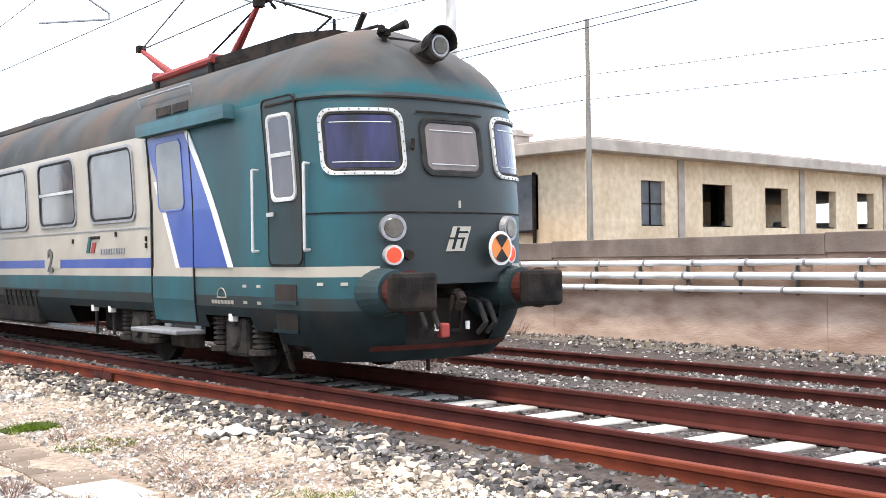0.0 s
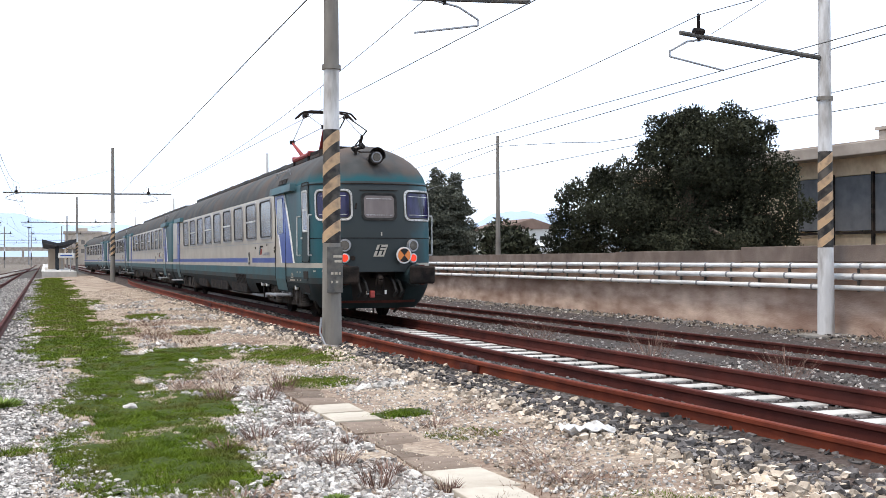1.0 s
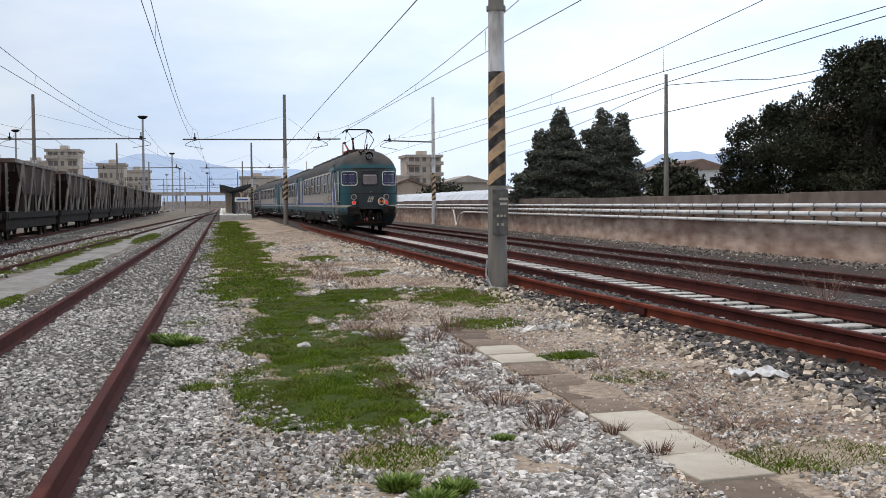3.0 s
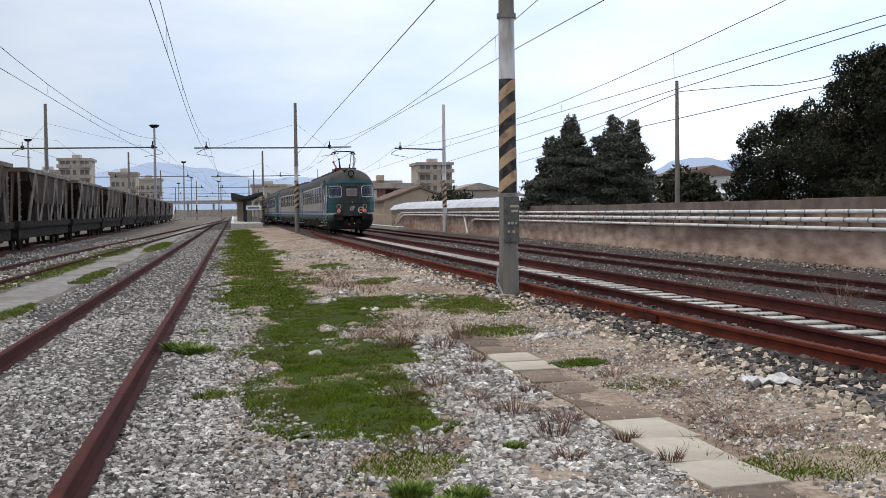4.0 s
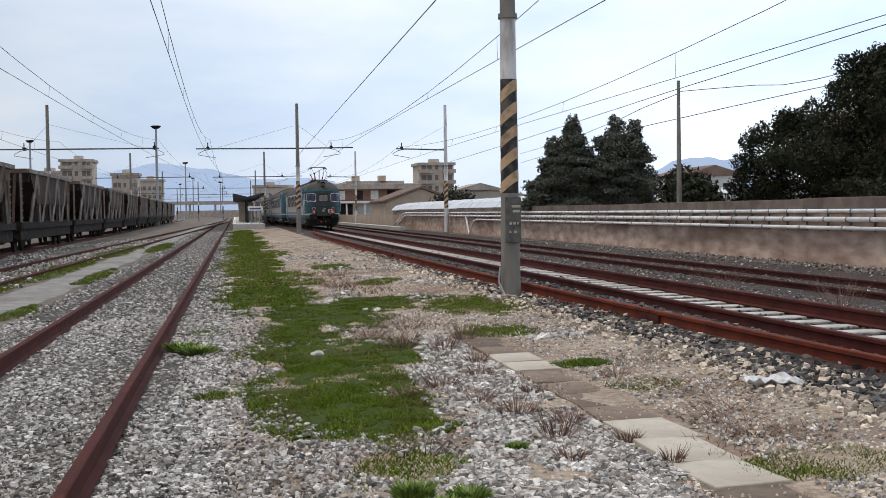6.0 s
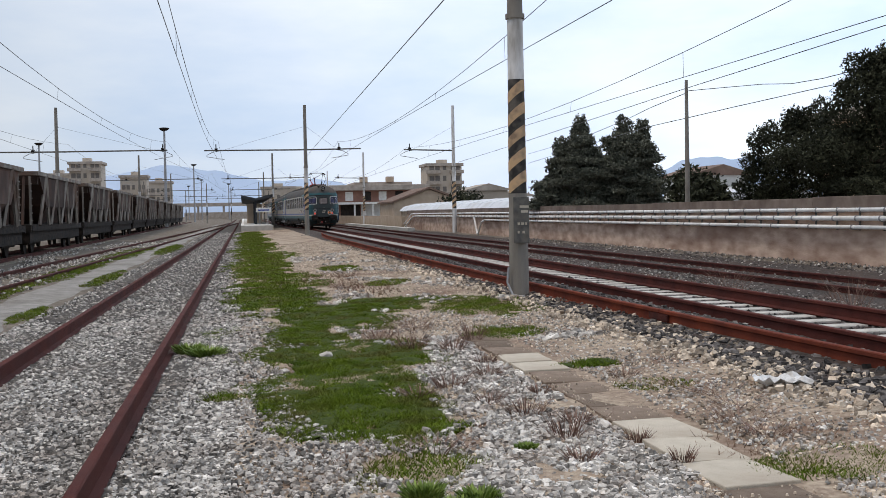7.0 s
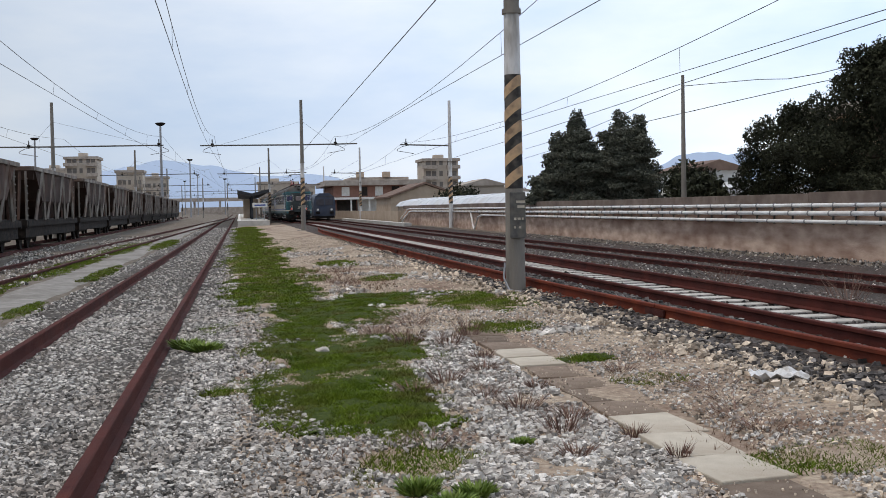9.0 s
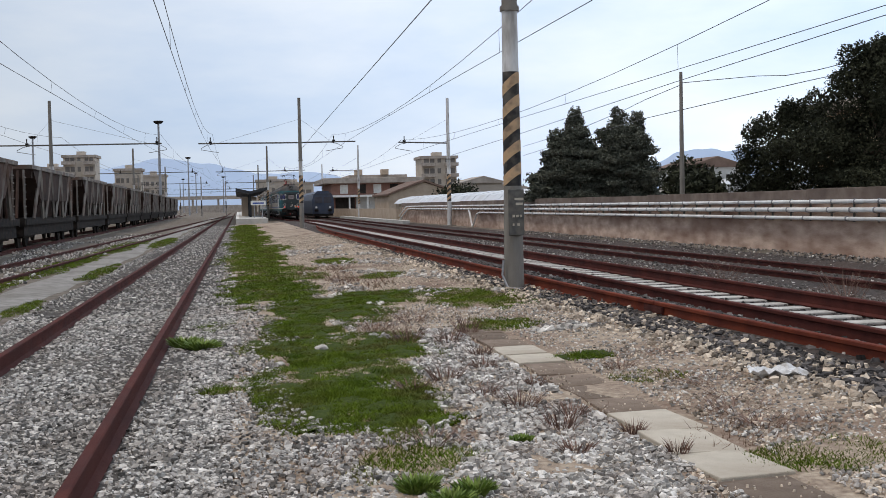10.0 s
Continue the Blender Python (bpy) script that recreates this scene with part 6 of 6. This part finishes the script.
# ---------------------------------------------------------------- hopper wagons
def hopper():
    top = empty("hopper_wagon", pose(0, 0, 0), "grey rusty steel hopper wagon standing on the yard track", "wagon", group="hopper wagons")
    L, W = 7.1, 1.4
    bm = bmesh.new()
    lo = [bm.verts.new((sx * 0.8, sy * 2.9, 1.25)) for sx, sy in ((-1, -1), (1, -1), (1, 1), (-1, 1))]
    mid = [bm.verts.new((sx * W, sy * 4.6, 2.0)) for sx, sy in ((-1, -1), (1, -1), (1, 1), (-1, 1))]
    hi = [bm.verts.new((sx * W, sy * 6.6, 3.35)) for sx, sy in ((-1, -1), (1, -1), (1, 1), (-1, 1))]
    for p, q in ((lo, mid), (mid, hi)):
        for k in range(4):
            m = (k + 1) % 4
            bm.faces.new((p[k], p[m], q[m], q[k]))
    bm.faces.new(lo[::-1])
    inn = [bm.verts.new((sx * (W - 0.1), sy * 6.4, 2.9)) for sx, sy in ((-1, -1), (1, -1), (1, 1), (-1, 1))]
    for k in range(4):
        m = (k + 1) % 4
        bm.faces.new((hi[k], hi[m], inn[m], inn[k]))
    bm.faces.new(inn)
    bmesh.ops.recalc_face_normals(bm, faces=bm.faces)
    part("hopper", bm, M_WAGON_RUST, top, "rust streaked steel hopper body")
    for sx in (-1, 1):
        part("top_rail", boxed(sx * W - 0.08, sx * W + 0.08, -L, L, 3.25, 3.42, bevel=0.015), M_WAGON, top)
        part("sole_bar", boxed(sx * 1.25 - 0.06, sx * 1.25 + 0.06, -7.9, 7.9, 0.95, 1.2), M_UNDER, top)
        for y in (-4.8, -1.6, 1.6, 4.8):
            for lean in (-1.3, 1.3):
                bm = bmesh.new()
                rod(bm, (sx * (W + 0.03), y, 3.3), (sx * 1.32, y + lean, 1.2), 0.085, 0.07, 4)
                part("rib", bm, M_WAGON, top)
        for y in (-7.4, 7.4):
            bm = rods([(sx * 1.2, y, 1.2), (sx * 1.2, y, 3.2)], 0.035, 6)
            for k in range(6):
                rod(bm, (sx * 1.2, y - 0.25, 1.4 + 0.3 * k), (sx * 1.2, y + 0.25, 1.4 + 0.3 * k), 0.03, None, 6)
            rod(bm, (sx * 1.2, y - 0.25, 1.2), (sx * 1.2, y - 0.25, 3.2), 0.035, None, 6)
            part("ladder", bm, M_WAGON, top)
    for sy in (-1, 1):
        part("end_rail", boxed(-W, W, sy * L - 0.08, sy * L + 0.08, 3.24, 3.42, bevel=0.015), M_WAGON, top)
        part("end_beam", boxed(-1.3, 1.3, sy * 8.05 - 0.08, sy * 8.05 + 0.08, 0.9, 1.22), M_UNDER, top)
        for x in (-0.9, -0.3, 0.3, 0.9):
            bm = bmesh.new()
            rod(bm, (x, sy * L, 3.2), (x, sy * 7.7, 1.2), 0.06, None, 6)
            part("end_post", bm, M_WAGON_RUST, top)
        for sx in (-0.87, 0.87):
            bm = bmesh.new()
            rod(bm, (sx, sy * 8.1, 1.05), (sx, sy * 8.75, 1.05), 0.09, 0.22, 14)
            part("buffer", bm, M_UNDER, top)
        for dy in (-0.9, 0.9):
            for sx in (-0.75, 0.75):
                bm = bmesh.new()
                rod(bm, (sx - 0.06, sy * 5.9 + dy, 0.45), (sx + 0.06, sy * 5.9 + dy, 0.45), 0.45, None, 18)
                part("wheel", bm, M_UNDER, top)
        part("bogie", boxed(-1.05, 1.05, sy * 5.9 - 1.3, sy * 5.9 + 1.3, 0.4, 0.75, bevel=0.05), M_UNDER, top)
    part("underframe", boxed(-1.2, 1.2, -7.9, 7.9, 0.5, 1.24), M_UNDER, top)
    return top


w = hopper()
ang = math.degrees(math.atan(0.017))
w.matrix_world = pose(-8.9 - 0.017 * 20.6, 20.6, 0.0, 0, 0, ang)
for k in range(1, 12):
    yy = 20.6 + 17.6 * k
    copy_thing(w, pose(-8.9 - 0.017 * yy, yy, 0.0, 0, 0, ang))

# ---------------------------------------------------------------- station end
plat = empty("platform", pose(0, 0, 0), "pale station platform with a white edge", "platform", kind="structure")
part("platform_slab", boxed(-0.2, 2.9, 112, 330, -0.2, 0.42, bevel=0.02), M_PLATFORM, plat)
part("platform_edge", boxed(-0.24, 0.1, 112, 330, 0.42, 0.45), M_WHITE, plat)
can = empty("platform_canopy", pose(1.4, 128, 0.42), "dark platform canopy on slim posts", "canopy")
bm = bmesh.new()
prof = [(-1.6, 3.3), (0, 2.9), (1.9, 3.35), (1.9, 3.05), (0, 2.6), (-1.6, 2.95)]
part("canopy_roof", extrude_y(prof, [0, 60]), M_CANOPY, can)
for k in range(8):
    part("post", boxed(-0.12, 0.12, 1 + 8 * k, 1.24 + 8 * k, 0, 2.75), M_CANOPY, can)
part("kiosk", boxed(-0.9, 1.0, 20, 30, 0, 2.5, bevel=0.03), M_RENDER, can)
sg = empty("station_sign", pose(2.05, 116, 0.42), "white station name sign on two posts", "sign")
part("board", boxed(-0.75, 0.75, -0.04, 0.04, 1.3, 1.75, bevel=0.02), M_WHITE, sg)
part("name_bar", boxed(-0.55, 0.55, -0.05, -0.042, 1.45, 1.58), M_BLUE, sg)
for x in (-0.4, 0.4):
    part("post", boxed(x - 0.04, x + 0.04, -0.04, 0.04, 0, 1.3), M_STEEL, sg)

stn = empty("station_building", pose(14.8, 188, 0), "two storey station building with flat overhanging roof", "building")
part("wall", boxed(0.6, 15, 0.3, 22, 0, 5.2), M_RENDER_PINK, stn)
part("roof", boxed(-0.8, 16, -1.2, 23, 5.2, 6.1, bevel=0.05), M_FASCIA, stn)
part("roof_box", boxed(4, 14, 5, 20, 6.1, 6.7), M_FASCIA, stn)
for x in (5, 9.5):
    part("roof_tank", boxed(x, x + 1.2, 4, 6, 6.7, 7.6), M_RENDER, stn)
part("porch", boxed(-0.5, 9.5, -2.2, 0.3, 2.9, 3.25), M_WHITE, stn)
for x in (0.2, 3.2, 6.2, 9.2):
    part("porch_post", boxed(x, x + 0.25, -2.1, -1.85, 0, 2.9), M_WHITE, stn)
part("lower_wall", boxed(4.6, 9.8, 0.1, 0.3, 0, 2.9), M_WHITE, stn)
# near-black panel paints the shaded opening
part("doorway", boxed(1.2, 4.4, 0.2, 0.3, 0, 2.8), M_VOID, stn)
for x in (2.0, 5.0, 7.6, 10.4):
    part("upper_window", boxed(x, x + 1.3, 0.22, 0.3, 3.5, 5.0), M_VOID if x in (5.0, 10.4) else M_WHITE, stn)

barn = empty("brown_shed", pose(18.2, 132, 0), "beige shed with brown pitched roof", "building")
bm = bmesh.new()
prof = [(-0.7, 0), (-0.7, 2.6), (3.5, 4.1), (7.9, 2.5), (7.9, 0)]
part("wall", extrude_y(prof, [0, 14]), M_RENDER, barn)
part("roof", extrude_y([(-1.0, 2.55), (3.5, 4.15), (8.2, 2.45), (8.2, 2.65), (3.5, 4.4), (-1.0, 2.75)], [-0.3, 14.3]), M_TILE, barn)
tin = empty("tin_roof_shed", pose(15.6, 61, 0), "long low shed with white corrugated metal roof", "building")
prof = [(0.0, 0.5), (0.0, 1.5), (0.4, 1.95), (1.6, 2.25), (3.0, 1.95), (3.4, 1.5), (3.4, 0.5)]
part("shed_body", extrude_y([(0.1, 0.5), (0.1, 1.6), (3.3, 1.6), (3.3, 0.5)], [0, 52]), M_RENDER, tin)
for k in range(26):
    bm = extrude_y([(-0.1, 1.58), (0.35, 1.98), (1.6, 2.26), (2.9, 1.98), (3.5, 1.58), (3.5, 1.52), (-0.1, 1.52)], [2 * k + 0.02, 2 * k + 1.98], None, [0.02 * (k % 2)] * 2)
    part("roof_sheet", bm, M_ROOF_TIN, tin)
low = empty("low_boundary_wall", pose(0, 0, 0), "low beige boundary wall beyond the platform ramp", "wall")
part("wall_run", boxed(14.6, 14.9, 105, 185, -0.2, 1.1), M_RENDER, low)
pl = empty("concrete_kerb", pose(0, 0, 0), "pale concrete kerb beside the outer track", "kerb")
part("kerb_length", boxed(13.3, 13.9, 92, 150, -0.2, 0.15, bevel=0.02), M_PLATFORM, pl)

# low houses behind the terrace
for x, y, wd, d, h, m, rf, lab in ((31.0, 70, 3.4, 6, 2.6, M_WHITE, M_TILE, "small pale house with brown tiled roof"), (31.3, 64, 6.0, 5, 1.1, M_ROOF_TIN, M_ROOF_TIN, "low shed with white sheet roof"),
                                   (24.5, 112, 4.0, 6, 2.6, M_FLAT, M_FASCIA, "pale yellow house behind the wall"), (29, 120, 5, 6, 2.0, M_FLAT, M_FASCIA, "small beige house behind the wall"),
                                   (26, 150, 9, 8, 2.6, M_WHITE, M_FASCIA, "low white house behind the sheds")):
    z0 = 1.2 if y < 106 else -0.2
    h0 = empty("house", pose(x, y, z0), lab, "house")
    h += 1.0 - z0
    part("wall", boxed(-wd / 2, wd / 2, 0, d, 0, h), m, h0)
    part("roof", extrude_y([(-wd / 2 - 0.3, h), (0, h + 0.6), (wd / 2 + 0.3, h), (wd / 2 + 0.3, h - 0.12), (-wd / 2 - 0.3, h - 0.12)], [-0.3, d + 0.3]), rf, h0)
    for k in (-0.3, 0.2):
        part("window", boxed(k * wd, k * wd + 0.7, -0.03, 0.0, h * 0.4, h * 0.75), M_VOID, h0)


# ---------------------------------------------------------------- far town, lamps, hills
def flats(x, y, wd, d, h, yaw=0):
    """A block of flats with floors, balconies and window openings."""
    top = empty("apartment_block", pose(x, y, 0, 0, 0, yaw), "distant beige apartment block with balconies", "building", group="apartment blocks")
    part("wall", boxed(-wd / 2, wd / 2, 0, d, 0, h), M_FLAT, top)
    part("roof", boxed(-wd / 2 - 0.5, wd / 2 + 0.5, -0.5, d + 0.5, h, h + 0.8), M_FASCIA, top)
    part("roof_room", boxed(-wd / 8, wd / 7, d * 0.3, d * 0.6, h + 0.8, h + 2), M_FLAT, top)
    z = 3.0
    while z < h - 2:
        part("balcony", boxed(-wd / 2 - 0.4, -wd * 0.12, -1.4, 0, z, z + 1.0), M_FASCIA, top)
        part("balcony", boxed(wd * 0.16, wd / 2 + 0.4, -1.4, 0, z, z + 1.0), M_FASCIA, top)
        for a, b in ((-0.44, -0.3), (-0.27, -0.14), (-0.05, 0.05), (0.18, 0.3), (0.33, 0.45)):
            part("window", boxed(a * wd, b * wd, -0.08, 0, z + 1.05, z + 2.5), M_FLAT_DARK, top)
        z += 3.1


flats(57.2, 320, 10.0, 12, 14.5)
flats(-46, 350, 9, 12, 17.5)
flats(-34, 370, 8, 10, 14)
flats(-30, 420, 9, 10, 13.5)
flats(-62, 400, 12, 12, 16)
flats(13, 420, 12, 12, 11)
flats(22, 470, 18, 12, 11)
flats(60, 400, 14, 12, 8)
flats(72, 390, 14, 12, 9)
flats(90, 420, 16, 12, 8)
for x, y, h in ((-10.8, 166, 14.0), (-11.6, 282, 14.0), (-34.5, 205, 14.5), (-14, 400, 14), (-5, 420, 13), (-22, 480, 14)):
    top = empty("light_tower", pose(x, y, 0), "tall yard light tower with round lamp crown", "lamp", group="yard light towers")
    bm = bmesh.new()
    rod(bm, (0, 0, 0), (0, 0, h), 0.24, 0.14, 10)
    part("post", bm, M_STEEL, top)
    bm = bmesh.new()
    rod(bm, (0, 0, h - 0.3), (0, 0, h), 0.4, 0.75, 12)
    rod(bm, (0, 0, h), (0, 0, h + 0.12), 0.75, 0.6, 12)
    part("lamp_crown", bm, M_UNDER, top)
for k, (x, y) in enumerate(((-3, 300), (-16, 330), (8, 360), (-24, 300), (-8, 260), (-20, 240))):
    mast(x, y, [(x + 6, 0, x + 3.5), (x - 6, 0, x - 3.5)], banded=False, label="distant grey line mast")
bm = boxed(-25, 14, 500, 506, 0, 3.0)
tagged(part("far_shed", bm, M_FASCIA), "long low grey building at the end of the yard", "building")
tagged(part("footbridge", boxed(-30, 6, 460, 463, 5.2, 6.6), M_FASCIA), "grey footbridge across the far tracks", "bridge")
for x in (-29, -18, -8, 4):
    tagged(part("bridge_pier", boxed(x, x + 0.8, 460.5, 462.5, -0.2, 5.2), M_FASCIA), "grey concrete pier of the footbridge", "pier")


def ridge(name, y, x0, x1, heights, label):
    bm = bmesh.new()
    n = 90
    rows = []
    for i in range(n + 1):
        f = i / n
        x = x0 + (x1 - x0) * f
        q = f * (len(heights) - 1)
        k = min(int(q), len(heights) - 2)
        t = q - k
        h = heights[k] + (heights[k + 1] - heights[k]) * (3 * t * t - 2 * t ** 3)
        h *= 1 + 0.06 * noise.noise((x * 0.006, 1, y)) + 0.05 * noise.noise((x * 0.02, 2, y))
        rows.append((bm.verts.new((x, y, -20)), bm.verts.new((x, y + 150, max(h, 1))), bm.verts.new((x, y + 600, -20))))
    for p, q in zip(rows, rows[1:]):
        bm.faces.new((p[0], q[0], q[1], p[1]))
        bm.faces.new((p[1], q[1], q[2], p[2]))
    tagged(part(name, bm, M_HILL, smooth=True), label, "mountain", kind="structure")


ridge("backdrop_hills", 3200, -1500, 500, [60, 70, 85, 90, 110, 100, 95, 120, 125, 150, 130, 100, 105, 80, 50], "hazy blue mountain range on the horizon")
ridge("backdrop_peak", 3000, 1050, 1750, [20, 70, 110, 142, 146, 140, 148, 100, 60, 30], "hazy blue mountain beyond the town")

# standing blue railcar on the outer track
loco = empty("blue_railcar", pose(11.1, 150, 0), "dark blue railcar standing on the outer track", "train")
bm = extrude_y([(-1.4, 0.5), (-1.42, 2.3), (-1.25, 3.0), (-0.7, 3.5), (0.7, 3.5), (1.25, 3.0), (1.42, 2.3), (1.4, 0.5)], [0, 26])
part("body", bm, M_LOCO, loco)
part("roof_band", boxed(-1.2, 1.2, -0.02, 26, 3.05, 3.1), M_ROOF, loco)
part("front_window", boxed(-1.1, -0.1, -0.03, 0, 1.9, 2.7), M_PANE_DARK, loco)
part("front_window", boxed(0.1, 1.1, -0.03, 0, 1.9, 2.7), M_PANE_DARK, loco)
for x in (-0.9, 0.9):
    bm = bmesh.new()
    rod(bm, (x, 0, 1.35), (x, -0.06, 1.35), 0.14, 0.14, 16)
    part("headlamp", bm, M_WHITE, loco)
    part("buffer", boxed(x - 0.25, x + 0.25, -0.5, 0, 0.8, 1.1, bevel=0.04), M_UNDER, loco)
part("skirt", boxed(-1.3, 1.3, 0.05, 25.8, 0.2, 0.5), M_UNDER, loco)
for y in (2.5, 5.0, 21.0, 23.5):
    for x in (-0.75, 0.75):
        bm = bmesh.new()
        rod(bm, (x - 0.06, y, 0.44), (x + 0.06, y, 0.44), 0.45, None, 18)
        part("wheel", bm, M_UNDER, loco)


motions()
